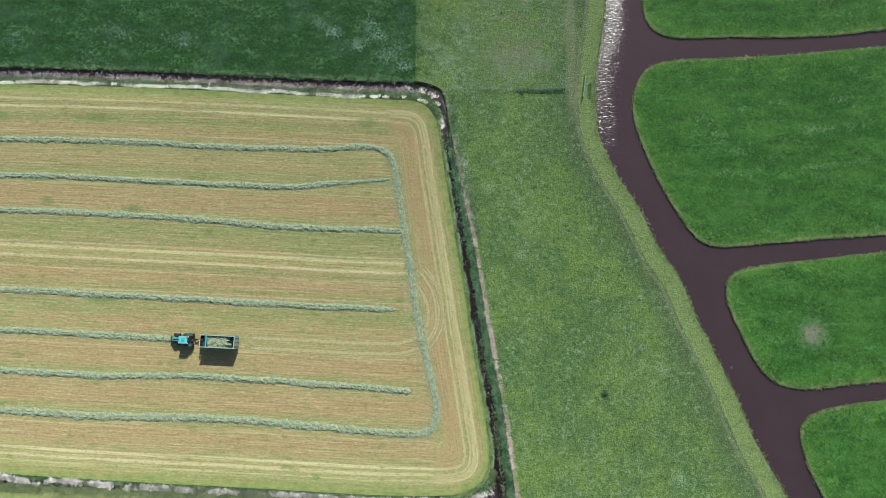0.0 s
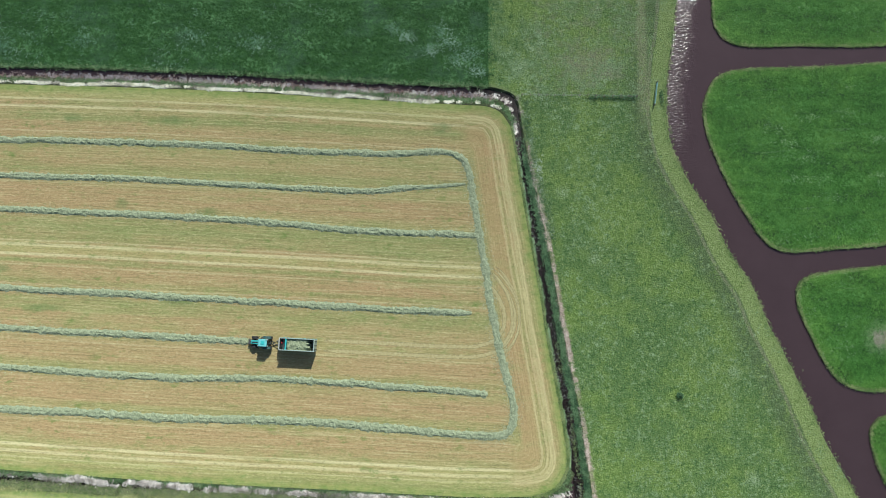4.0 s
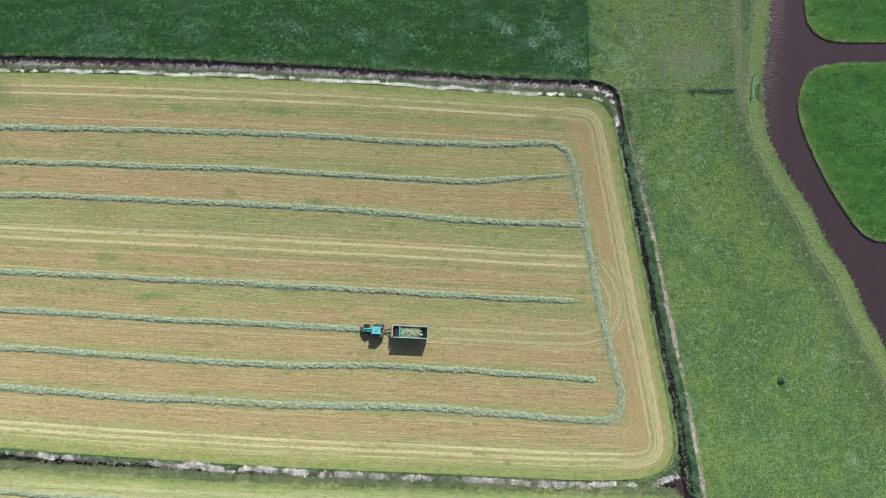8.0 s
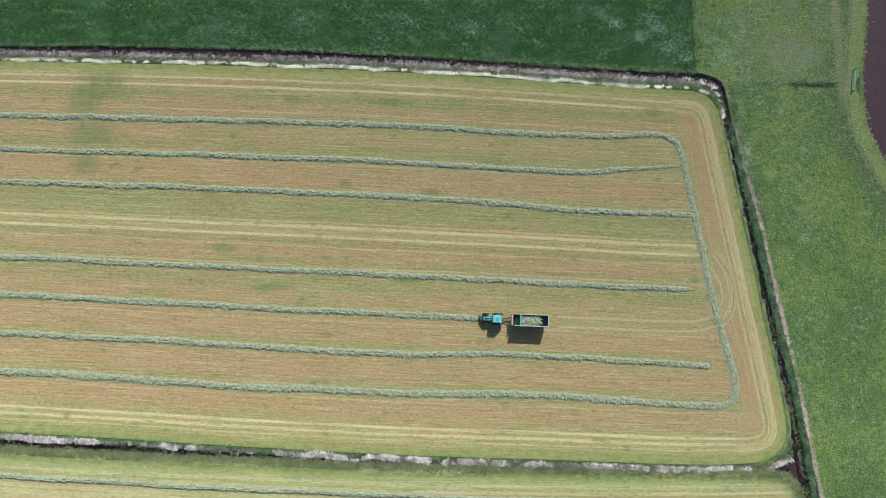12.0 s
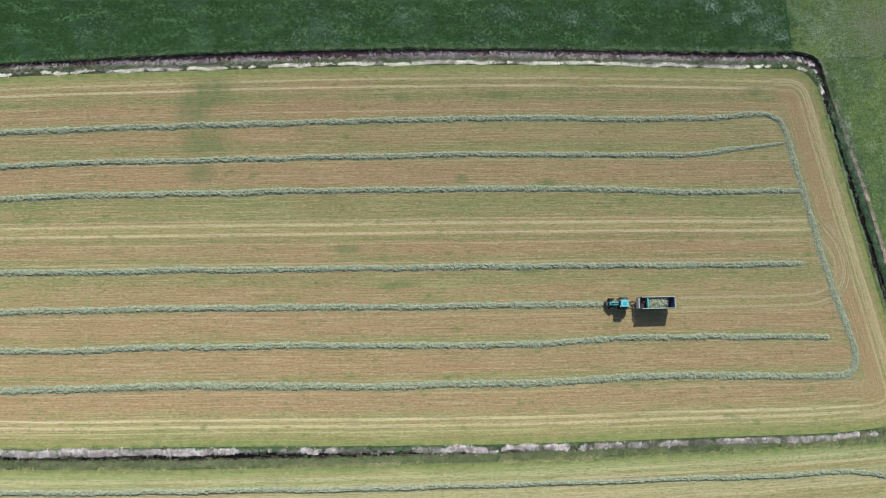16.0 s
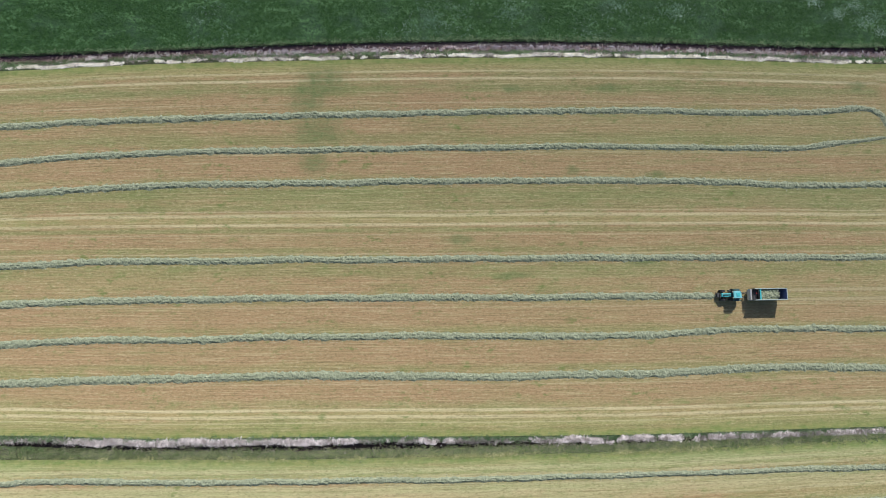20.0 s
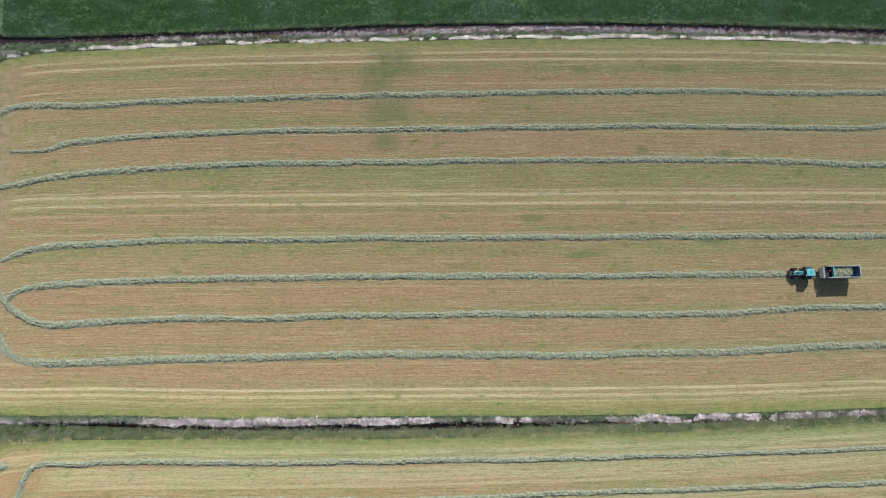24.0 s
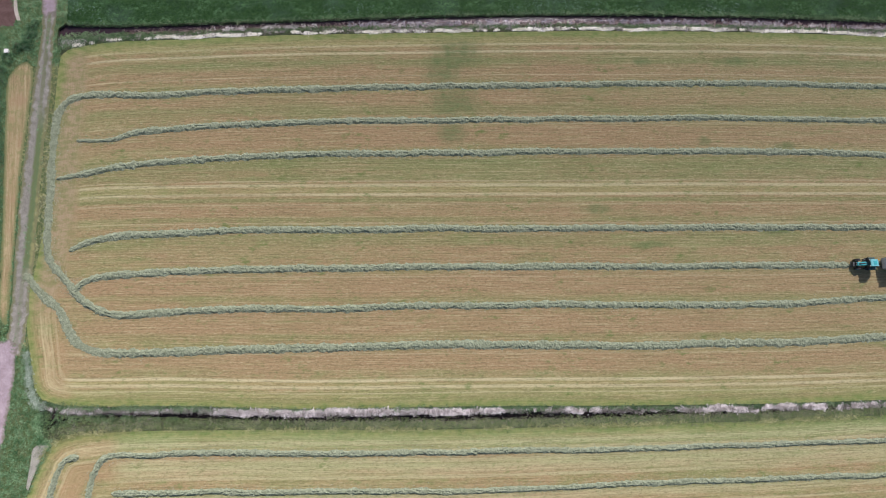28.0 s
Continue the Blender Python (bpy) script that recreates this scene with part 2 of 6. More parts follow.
def mown_mat(name, lanes):
    """Stubble with the marks of the mower along the rows and round the headland. lanes: runs across the field (where, half width, how strong) and their tint."""
    m = Nodes(name)
    p = m.place()
    x, y, _ = m.split(p)[:3]
    lane, edge, head = m.attr("lane"), m.attr("edge"), m.attr("head")
    lane2 = m.math("ADD", lane, m.math("MULTIPLY", m.math("SUBTRACT", m.noise(p, 0.03, 2), 0.5), 0.5))
    field = m.math("SUBTRACT", 1.0, head)
    around = m.math("ADD", x, y)

    def both(along, across, seed, detail, rough):
        """A noise drawn out along the rows, and along the rim on the headland."""
        a = m.noise(m.join(m.math("MULTIPLY", x, along), m.math("MULTIPLY", lane2, across), seed), 1.0, detail, rough)
        b = m.noise(m.join(m.math("MULTIPLY", around, along), m.math("MULTIPLY", edge, across), seed + 2.0), 1.0, detail, rough)
        return m.math("ADD", m.math("MULTIPLY", a, field), m.math("MULTIPLY", b, head))

    fine = both(0.08, 3.2, 0.0, 2, 0.6)
    wide = both(0.012, 0.5, 7.0, 2, 0.5)
    speck = both(0.5, 2.6, 3.0, 3, 0.7)
    grain = m.noise(m.scaled(p, 0.55, 1.0), 2.6, 3, 0.7)
    tuft = m.noise(m.scaled(p, 0.75, 1.2), 0.7, 5, 0.7)
    patch = m.noise(m.scaled(p, 0.3, 1.0), 0.16, 6, 0.7)
    hue = m.noise(m.scaled(p, 0.45, 1.0), 0.55, 4, 0.7)
    tan, straw, rust, green = (0.322, 0.290, 0.128), (0.50, 0.458, 0.246), (0.358, 0.260, 0.130), (0.208, 0.252, 0.086)
    blush = m.noise(m.scaled(p, 0.4, 1.0), 0.045, 3, 0.6)
    west = m.smooth(x, -20.0, -150.0)
    ruddy = m.math("ADD", m.math("MULTIPLY", m.math("SUBTRACT", wide, 0.5), 0.8), m.math("ADD", m.math("MULTIPLY", m.math("SUBTRACT", blush, 0.5), 1.0), m.math("MULTIPLY", m.math("SUBTRACT", west, 0.55), 0.13)))
    ruddy = m.math("ADD", ruddy, m.math("MULTIPLY", m.math("SUBTRACT", hue, 0.5), 0.5))
    col = m.mix(m.smooth(ruddy, -0.16, 0.18), tan, rust)
    col = m.mix(m.math("MULTIPLY", m.smooth(patch, 0.46, 0.68), 0.6), col, green)
    col = m.mix(m.math("MULTIPLY", m.smooth(hue, 0.46, 0.32), 0.5), col, green)
    # runs of straw-coloured, green and ruddy stubble between the hay rows
    for run, tint in lanes:
        hit = 0.0
        for at, half, strong in run:
            hit = m.math("ADD", hit, m.smooth(m.math("ABSOLUTE", m.math("SUBTRACT", lane2, at)), half, half * 0.25, 0.0, strong), clamp=True)
        broken = m.smooth(m.noise(m.join(m.math("MULTIPLY", x, 0.045), m.math("MULTIPLY", lane2, 0.8), tint[0] * 40.0), 1.0, 4, 0.65), 0.3, 0.55, 0.35, 1.0)
        col = m.mix(m.math("MULTIPLY", m.math("MULTIPLY", hit, broken), field), col, tint)
    col = m.mix(m.math("MULTIPLY", m.smooth(fine, 0.52, 0.70), 0.4), col, straw)
    col = m.mix(m.math("MULTIPLY", m.smooth(fine, 0.48, 0.31), 0.38), col, (0.170, 0.158, 0.066))
    col = m.mix(m.math("MULTIPLY", m.smooth(tuft, 0.58, 0.72), 0.6), col, (0.150, 0.225, 0.065))
    col = m.mix(m.math("MULTIPLY", m.smooth(speck, 0.54, 0.70), 0.36), col, (0.56, 0.505, 0.28))
    col = m.mix(m.math("MULTIPLY", m.smooth(grain, 0.53, 0.68), 0.34), col, (0.56, 0.50, 0.29))
    col = m.mix(m.math("MULTIPLY", m.smooth(grain, 0.47, 0.33), 0.46), col, (0.15, 0.14, 0.06))
    col = m.mix(m.math("MULTIPLY", m.smooth(speck, 0.46, 0.30), 0.44), col, (0.14, 0.13, 0.055))
    # clouds of regrowth, each broken into soft green dabs
    cloud = m.noise(m.scaled(p, 0.7, 1.0), 0.11, 3, 0.6)
    dab = m.noise(m.scaled(p, 0.55, 1.0), 0.62, 5, 0.7)
    col = m.mix(m.math("MULTIPLY", m.math("MULTIPLY", m.smooth(cloud, 0.44, 0.64), m.smooth(dab, 0.52, 0.68)), 0.75), col, (0.125, 0.200, 0.050))
    # headland: ruddy ground inside, straw rings where the mower turned
    warm = m.math("MULTIPLY", m.smooth(m.math("ABSOLUTE", m.math("SUBTRACT", edge, 7.0)), 2.6, 1.0), m.math("MULTIPLY", head, 0.55))
    col = m.mix(m.math("MULTIPLY", warm, m.smooth(patch, 0.30, 0.55)), col, m.mix(grain, (0.30, 0.20, 0.10), (0.46, 0.31, 0.165)))
    bend = m.math("ADD", edge, m.math("MULTIPLY", m.math("SUBTRACT", m.noise(p, 0.07, 2), 0.5), 0.8))
    ringed = m.math("MULTIPLY", head, m.math("SUBTRACT", 1.0, m.math("MULTIPLY", m.smooth(x, -205.0, -212.0), m.smooth(y, -6.0, 2.0))))
    for at, half, strong in ((2.9, 1.0, 0.42), (3.9, 0.34, 0.42), (5.0, 0.36, 0.45), (2.5, 0.22, 0.4)):
        ring = m.math("MULTIPLY", m.smooth(m.math("ABSOLUTE", m.math("SUBTRACT", bend, at)), half, half * 0.25, 0.0, strong), ringed)
        col = m.mix(m.math("MULTIPLY", ring, m.smooth(speck, 0.3, 0.55, 0.45, 1.0)), col, (0.545, 0.475, 0.265))
    # loose mottled stubble where the machines turn by the track
    turn = m.math("MULTIPLY", m.math("MULTIPLY", head, m.smooth(y, -6.0, 4.0)), m.smooth(x, -212.0, -222.0))
    col = m.mix(m.math("MULTIPLY", turn, 0.75), col, m.mix(m.smooth(tuft, 0.38, 0.62), (0.40, 0.315, 0.19), (0.24, 0.24, 0.10)))
    # green rim that the mower left short of the ditch
    rim = m.smooth(m.math("ADD", edge, m.math("MULTIPLY", patch, 2.4)), 3.4, 1.5)
    col = m.mix(m.math("MULTIPLY", rim, 0.75), col, m.mix(m.smooth(tuft, 0.4, 0.62), (0.255, 0.295, 0.095), (0.145, 0.235, 0.055)))
    # wetter, greener spots
    for (cx, cy, rx, ry) in SPOTS:
        dx = m.math("DIVIDE", m.math("SUBTRACT", x, cx), rx)
        dy = m.math("DIVIDE", m.math("SUBTRACT", y, cy), ry)
        r = m.math("ADD", m.math("ADD", m.math("MULTIPLY", dx, dx), m.math("MULTIPLY", dy, dy)), m.math("MULTIPLY", m.math("SUBTRACT", m.noise(p, 0.6, 4, 0.7), 0.5), 3.5))
        col = m.mix(m.math("MULTIPLY", m.smooth(r, 2.2, -1.0, 0.0, 0.9), m.smooth(speck, 0.3, 0.6, 0.4, 1.0)), col, (0.122, 0.188, 0.064))
    return m.done(col, 0.95, m.math("ADD", m.math("ADD", speck, m.math("MULTIPLY", grain, 0.8)), m.math("MULTIPLY", fine, 0.7)), 1.0, 0.10)


SPOTS = [(-142.0, 49.5, 5.0, 3.2), (-146.0, 45.0, 3.5, 3.5), (-144.0, 38.0, 5.0, 3.0), (-145.0, 31.0, 3.0, 2.0), (-20.0, 43.5, 2.0, 1.2), (-79.0, 45.5, 3.0, 1.0),
         (-89.0, 27.0, 1.5, 1.0), (-75.0, 6.0, 3.5, 0.9), (-70.0, 25.0, 2.5, 1.0), (-101.0, 46.0, 2.0, 1.0), (-115.0, 13.0, 3.0, 1.0), (-104.0, 4.5, 3.5, 0.8)]
STRAW, GREENISH, RUSTY = (0.585, 0.535, 0.315), (0.208, 0.250, 0.088), (0.362, 0.252, 0.130)
LANES = [([(70.4, 2.0, 0.6), (64.0, 2.4, 0.4), (56.3, 3.6, 0.8), (40.0, 3.0, 0.6), (24.3, 4.0, 0.8), (16.2, 3.8, 0.8), (9.0, 3.0, 0.8), (31.0, 1.4, 0.35)], RUSTY),
         ([(73.2, 1.3, 0.6), (50.0, 2.4, 0.7), (47.3, 1.2, 0.5), (33.6, 2.0, 0.45), (62.2, 1.8, 0.5), (38.0, 0.8, 0.45), (42.2, 0.7, 0.6), (2.0, 1.6, 0.5), (21.4, 0.9, 0.35), (13.8, 0.9, 0.35)], GREENISH),
         ([(77.9, 1.9, 0.6), (79.6, 1.0, 0.5), (2.6, 1.0, 0.5), (44.6, 1.6, 0.4), (4.5, 1.4, 0.4)], (0.355, 0.360, 0.140)),
         ([(75.4, 0.42, 0.78), (77.1, 0.36, 0.52), (70.0, 0.25, 0.35), (45.4, 0.5, 0.66), (43.4, 0.44, 0.74), (46.3, 0.25, 0.35), (41.2, 0.25, 0.3), (5.25, 0.44, 0.82), (3.95, 0.48, 0.66), (2.8, 0.25, 0.35), (26.0, 0.22, 0.3), (10.4, 0.22, 0.3), (37.2, 0.22, 0.35), (58.9, 0.2, 0.3)], STRAW)]
MOWN = mown_mat("mown_stubble", LANES)
MOWN_SOUTH = mown_mat("mown_stubble_south", [([(1.8, 3.2, 0.85), (6.5, 1.2, 0.6), (12.0, 1.0, 0.5)], (0.285, 0.345, 0.145)), ([(7.5, 1.6, 0.5), (13.0, 1.2, 0.5), (4.0, 0.5, 0.7), (9.0, 0.5, 0.6), (15.0, 0.4, 0.6), (2.6, 0.6, 0.5), (5.8, 0.7, 0.5)], (0.48, 0.455, 0.25))])


def hay_mat():
    m = Nodes("wilted_grass_swath")
    p = m.place()
    a, b = m.noise(p, 1.6, 4, 0.75), m.noise(p, 6.0, 4, 0.75)
    col = m.ramp(m.math("ADD", m.math("MULTIPLY", a, 0.45), m.math("MULTIPLY", b, 0.55)), (0.36, (0.14, 0.165, 0.095)), (0.5, (0.258, 0.300, 0.190)), (0.63, (0.41, 0.455, 0.31)))
    return m.done(col, 0.9, m.math("ADD", a, b), 1.0, 0.15)


def water_mat():
    m = Nodes("peat_water")
    p = m.place()
    murk = m.noise(p, 0.15, 4, 0.6)
    col = m.mix(murk, (0.036, 0.0225, 0.0245), (0.050, 0.0315, 0.0345))
    wave = m.noise(m.scaled(p, 0.65, 1.6), 1.9, 2, 0.5, 0.5)
    # the wind ruffles a lane along the west bank of the canal's northern reach; the rest lies calm
    x, y, _ = m.split(p)[:3]
    gust = m.noise(m.scaled(p, 1.0, 0.6), 0.6, 4, 0.7)
    bank = m.math("ADD", 29.0, m.math("ADD", m.math("MULTIPLY", m.math("MAXIMUM", m.math("SUBTRACT", y, 52.0), 0.0), 0.15), m.math("MULTIPLY", m.math("MAXIMUM", m.math("SUBTRACT", 40.0, y), 0.0), 0.5)))
    lane = m.math("ADD", m.math("SUBTRACT", x, bank), m.math("MULTIPLY", m.math("SUBTRACT", gust, 0.5), 9.0))
    reach = m.math("MULTIPLY", m.smooth(m.math("ADD", y, m.math("MULTIPLY", gust, 12.0)), 34.0, 50.0), m.smooth(lane, 6.6, 2.2))
    wave = m.math("MULTIPLY", wave, m.math("ADD", 0.08, m.math("MULTIPLY", reach, 0.92)))
    m.bsdf.inputs["IOR"].default_value = 1.33
    return m.done(col, m.math("ADD", 0.06, m.math("MULTIPLY", reach, 0.12)), wave, 1.0, 0.108, spec=0.6)


def track_mat():
    m = Nodes("dusty_track")
    p = m.place()
    a, b = m.noise(p, 0.7, 5, 0.65), m.noise(p, 6.0, 4, 0.75)
    col = m.ramp(m.math("ADD", m.math("MULTIPLY", a, 0.5), m.math("MULTIPLY", b, 0.5)), (0.33, (0.14, 0.135, 0.10)), (0.5, (0.275, 0.265, 0.215)), (0.66, (0.43, 0.41, 0.35)))
    mid = m.attr("edge")
    x, y, _ = m.split(p)[:3]
    col = m.mix(m.smooth(m.math("ADD", y, m.math("MULTIPLY", a, 8.0)), 1.0, -6.0, 0.0, 0.6), col, m.mix(b, (0.27, 0.245, 0.225), (0.46, 0.41, 0.39)))
    off = m.math("ADD", m.math("SUBTRACT", m.math("SUBTRACT", x, -231.3), m.math("MULTIPLY", y, 0.0667)), m.math("MULTIPLY", m.math("SUBTRACT", a, 0.5), 1.4))
    # from the middle on, the eastern rut is overgrown in the southern half
    grown = m.math("MULTIPLY", m.smooth(y, 3.0, 9.0), m.smooth(y, 42.0, 34.0))
    weeds = m.math("MULTIPLY", m.math("MULTIPLY", m.smooth(off, -0.35, 0.1), grown), m.smooth(b, 0.28, 0.5, 0.6, 1.0))
    col = m.mix(m.math("MULTIPLY", weeds, 0.95), col, m.mix(m.smooth(off, 0.6, 1.4), m.mix(b, (0.06, 0.12, 0.035), (0.20, 0.26, 0.11)), m.mix(b, (0.19, 0.19, 0.07), (0.38, 0.36, 0.15))))
    ridge = m.math("MULTIPLY", m.smooth(m.math("ABSOLUTE", off), 0.55, 0.2), m.math("MULTIPLY", m.smooth(y, 38.0, 46.0, 0.5, 0.8), m.smooth(b, 0.36, 0.55)))
    col = m.mix(ridge, col, (0.15, 0.18, 0.075))
    side = m.smooth(m.math("ADD", mid, m.math("MULTIPLY", m.math("SUBTRACT", a, 0.5), 2.2)), 0.75, 0.2)
    col = m.mix(m.math("MULTIPLY", side, 0.85), col, m.mix(b, (0.10, 0.12, 0.05), (0.27, 0.265, 0.13)))
    return m.done(col, 0.95, m.math("ADD", a, b), 0.6, 0.08)


def plain_soil(name, a, b, c, scale=0.8):
    m = Nodes(name)
    p = m.place()
    u, v = m.noise(p, scale, 5, 0.65), m.noise(p, scale * 8, 4, 0.75)
    col = m.ramp(m.math("ADD", m.math("MULTIPLY", u, 0.5), m.math("MULTIPLY", v, 0.5)), (0.33, a), (0.5, b), (0.67, c))
    return m.done(col, 0.95, m.math("ADD", u, v), 0.7, 0.1)


def mark_mat():
    """Stubble pressed pale by wheels; it thins out into the field."""
    m = Nodes("pressed_stubble")
    p = m.place()
    f = m.noise(p, 2.2, 4, 0.8)
    col = m.ramp(f, (0.35, (0.36, 0.31, 0.15)), (0.65, (0.55, 0.50, 0.28)))
    cover = m.smooth(m.math("ADD", m.attr("mid"), m.math("MULTIPLY", m.math("SUBTRACT", f, 0.5), 0.9)), 0.1, 0.6, 0.0, 0.78)
    m.feed(m.bsdf.inputs["Alpha"], cover)
    return m.done(col, 0.95)


MARK = mark_mat()
HAY, WATER, TRACK = hay_mat(), water_mat(), track_mat()


def gravel_mat():
    """Pinkish gravel whose rim is trodden into the soil."""
    m = Nodes("pale_gravel")
    p = m.place()
    u, v = m.noise(p, 0.6, 5, 0.65), m.noise(p, 5.0, 4, 0.75)
    col = m.ramp(m.math("ADD", m.math("MULTIPLY", u, 0.5), m.math("MULTIPLY", v, 0.5)), (0.33, (0.26, 0.205, 0.21)), (0.5, (0.39, 0.32, 0.33)), (0.67, (0.54, 0.46, 0.475)))
    rim = m.smooth(m.math("ADD", m.attr("edge"), m.math("MULTIPLY", m.noise(p, 1.4, 4, 0.7), 2.2)), 1.9, 1.0)
    col = m.mix(m.math("MULTIPLY", rim, 0.85), col, m.mix(v, (0.10, 0.11, 0.06), (0.26, 0.24, 0.17)))
    return m.done(col, 0.95, m.math("ADD", u, v), 0.7, 0.1)


GRAVEL = gravel_mat()
SAND = plain_soil("pale_sand", (0.38, 0.33, 0.26), (0.55, 0.49, 0.41), (0.70, 0.64, 0.55))
DUST = plain_soil("grey_dust", (0.22, 0.215, 0.17), (0.34, 0.335, 0.27), (0.46, 0.45, 0.38))
PLOUGHED = plain_soil("bare_peat_soil", (0.09, 0.05, 0.04), (0.15, 0.09, 0.075), (0.21, 0.14, 0.12))


def strip_mat():
    m = Nodes("dry_stubble_strip")
    p = m.place()
    u, v = m.noise(m.scaled(p, 2.2, 0.12), 1.0, 4, 0.7), m.noise(p, 4.0, 4, 0.8)
    col = m.ramp(m.math("ADD", m.math("MULTIPLY", u, 0.55), m.math("MULTIPLY", v, 0.45)), (0.34, (0.20, 0.17, 0.075)), (0.5, (0.38, 0.30, 0.155)), (0.65, (0.53, 0.45, 0.26)))
    blot = m.noise(p, 0.35, 4, 0.65)
    col = m.mix(m.math("MULTIPLY", m.smooth(blot, 0.5, 0.64), 0.7), col, m.mix(v, (0.15, 0.18, 0.06), (0.36, 0.34, 0.15)))
    col = m.mix(m.math("MULTIPLY", m.smooth(blot, 0.47, 0.36), 0.6), col, m.mix(v, (0.24, 0.15, 0.075), (0.52, 0.38, 0.22)))
    col = m.mix(m.smooth(m.math("ADD", m.attr("edge"), m.math("MULTIPLY", v, 1.0)), 1.3, 0.6, 0.0, 0.8), col, (0.16, 0.20, 0.075))
    return m.done(col, 0.95, m.math("ADD", u, v), 0.8, 0.12)


STRIP = strip_mat()
def mud_mat():
    """Black mud under a film of water, which glints on its bumps."""
    m = Nodes("ditch_mud")
    p = m.place()
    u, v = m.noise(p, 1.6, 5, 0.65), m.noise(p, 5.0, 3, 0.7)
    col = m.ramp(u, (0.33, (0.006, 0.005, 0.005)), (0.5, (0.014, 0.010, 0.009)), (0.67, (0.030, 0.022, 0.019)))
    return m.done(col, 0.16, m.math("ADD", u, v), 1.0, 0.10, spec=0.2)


MUD = mud_mat()
DARK_BLADE = leaf_mat("dark_blades", (0.010, 0.041, 0.009), (0.030, 0.100, 0.024), (0.080, 0.182, 0.066), 0.42, 0.3, 0.35)
PALE_BLADE = leaf_mat("pale_seed_heads", (0.05, 0.12, 0.06), (0.105, 0.205, 0.12), (0.22, 0.335, 0.24), 0.2, 0.5)
LUSH_BLADE = leaf_mat("lush_blades", (0.013, 0.052, 0.006), (0.039, 0.122, 0.012), (0.104, 0.247, 0.040), 0.28, 0.3, 0.5)
PALE_WEED = leaf_mat("pale_weed_blades", (0.085, 0.155, 0.065), (0.165, 0.265, 0.125), (0.28, 0.38, 0.215), 0.4)
MEADOW_PALE = leaf_mat("meadow_seed_heads", (0.05, 0.145, 0.038), (0.115, 0.235, 0.08), (0.22, 0.35, 0.165), 0.4)
RIM_BLADE = leaf_mat("bank_blades", (0.05, 0.10, 0.03), (0.13, 0.2, 0.06), (0.24, 0.28, 0.12), 0.3)
TURF_BLADE = leaf_mat("pasture_blades", (0.054, 0.112, 0.022), (0.135, 0.212, 0.052), (0.235, 0.312, 0.115), 0.25)
REED_DRY = leaf_mat("dry_reed", (0.30, 0.26, 0.225), (0.62, 0.565, 0.51), (0.88, 0.83, 0.77), 0.7, 0.4)
REED_GREY = leaf_mat("grey_reed", (0.16, 0.14, 0.145), (0.33, 0.295, 0.305), (0.57, 0.52, 0.53), 0.6, 0.5)
REED_FADED = leaf_mat("faded_reed", (0.12, 0.11, 0.085), (0.25, 0.22, 0.185), (0.42, 0.38, 0.33), 0.5)
REED_CREAM = leaf_mat("cream_reed", (0.45, 0.44, 0.30), (0.74, 0.72, 0.57), (0.92, 0.90, 0.78), 0.5, 0.4)
REED_BROWN = leaf_mat("brown_reed", (0.13, 0.085, 0.075), (0.24, 0.165, 0.15), (0.38, 0.29, 0.26), 0.4)
DARK_WEED = leaf_mat("tall_ditch_weeds", (0.018, 0.050, 0.022), (0.045, 0.105, 0.045), (0.125, 0.205, 0.10), 0.5)
LITTER = leaf_mat("dead_grass_litter", (0.22, 0.17, 0.135), (0.42, 0.335, 0.275), (0.62, 0.52, 0.44), 0.5)
OLIVE_WEED = leaf_mat("olive_bank_weeds", (0.055, 0.066, 0.036), (0.125, 0.142, 0.076), (0.25, 0.262, 0.155), 0.4)
# pale grey blade colour that stands for glints on the dark ditch
FLECK = leaf_mat("ditch_glint_blades", (0.07, 0.075, 0.07), (0.15, 0.155, 0.145), (0.27, 0.275, 0.26), 0.4)
GREY_WEED = leaf_mat("grey_green_weeds", (0.15, 0.21, 0.14), (0.27, 0.35, 0.245), (0.41, 0.49, 0.37), 0.4)
WEED = leaf_mat("ditch_weeds", (0.03, 0.07, 0.025), (0.075, 0.145, 0.055), (0.18, 0.255, 0.125), 0.4)
VERGE_BLADE = leaf_mat("verge_blades", (0.036, 0.105, 0.038), (0.090, 0.198, 0.074), (0.225, 0.365, 0.18), 0.5)
STUBBLE_BLADE = leaf_mat("yellow_stubble_blades", (0.14, 0.17, 0.05), (0.28, 0.29, 0.11), (0.45, 0.45, 0.22), 0.4)
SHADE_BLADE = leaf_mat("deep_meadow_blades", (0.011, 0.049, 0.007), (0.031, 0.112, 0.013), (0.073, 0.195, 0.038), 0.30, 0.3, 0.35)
HAY_BLADE = leaf_mat("loose_grass", (0.20, 0.23, 0.13), (0.30, 0.335, 0.20), (0.42, 0.45, 0.29), 0.3)


# ---------------------------------------------------------------- shaping helpers
def thing(name, label, category, group="", kind="", place=(0, 0, 0)):
    ob = new(name)
    ob.location = place
    return tagged(ob, label, category, group, kind)


def mesh_of(name, verts, faces, mat):
    me = bpy.data.meshes.new(name)
    me.from_pydata(verts, [], faces)
    me.materials.append(mat)
    return me


def part(name, bm, material, parent, label=""):
    me = bpy.data.meshes.new(name)
    bm.to_mesh(me)
    bm.free()
    me.materials.append(material)
    ob = new(name, me)
    ob.parent = parent
    return tagged(ob, label) if label else ob


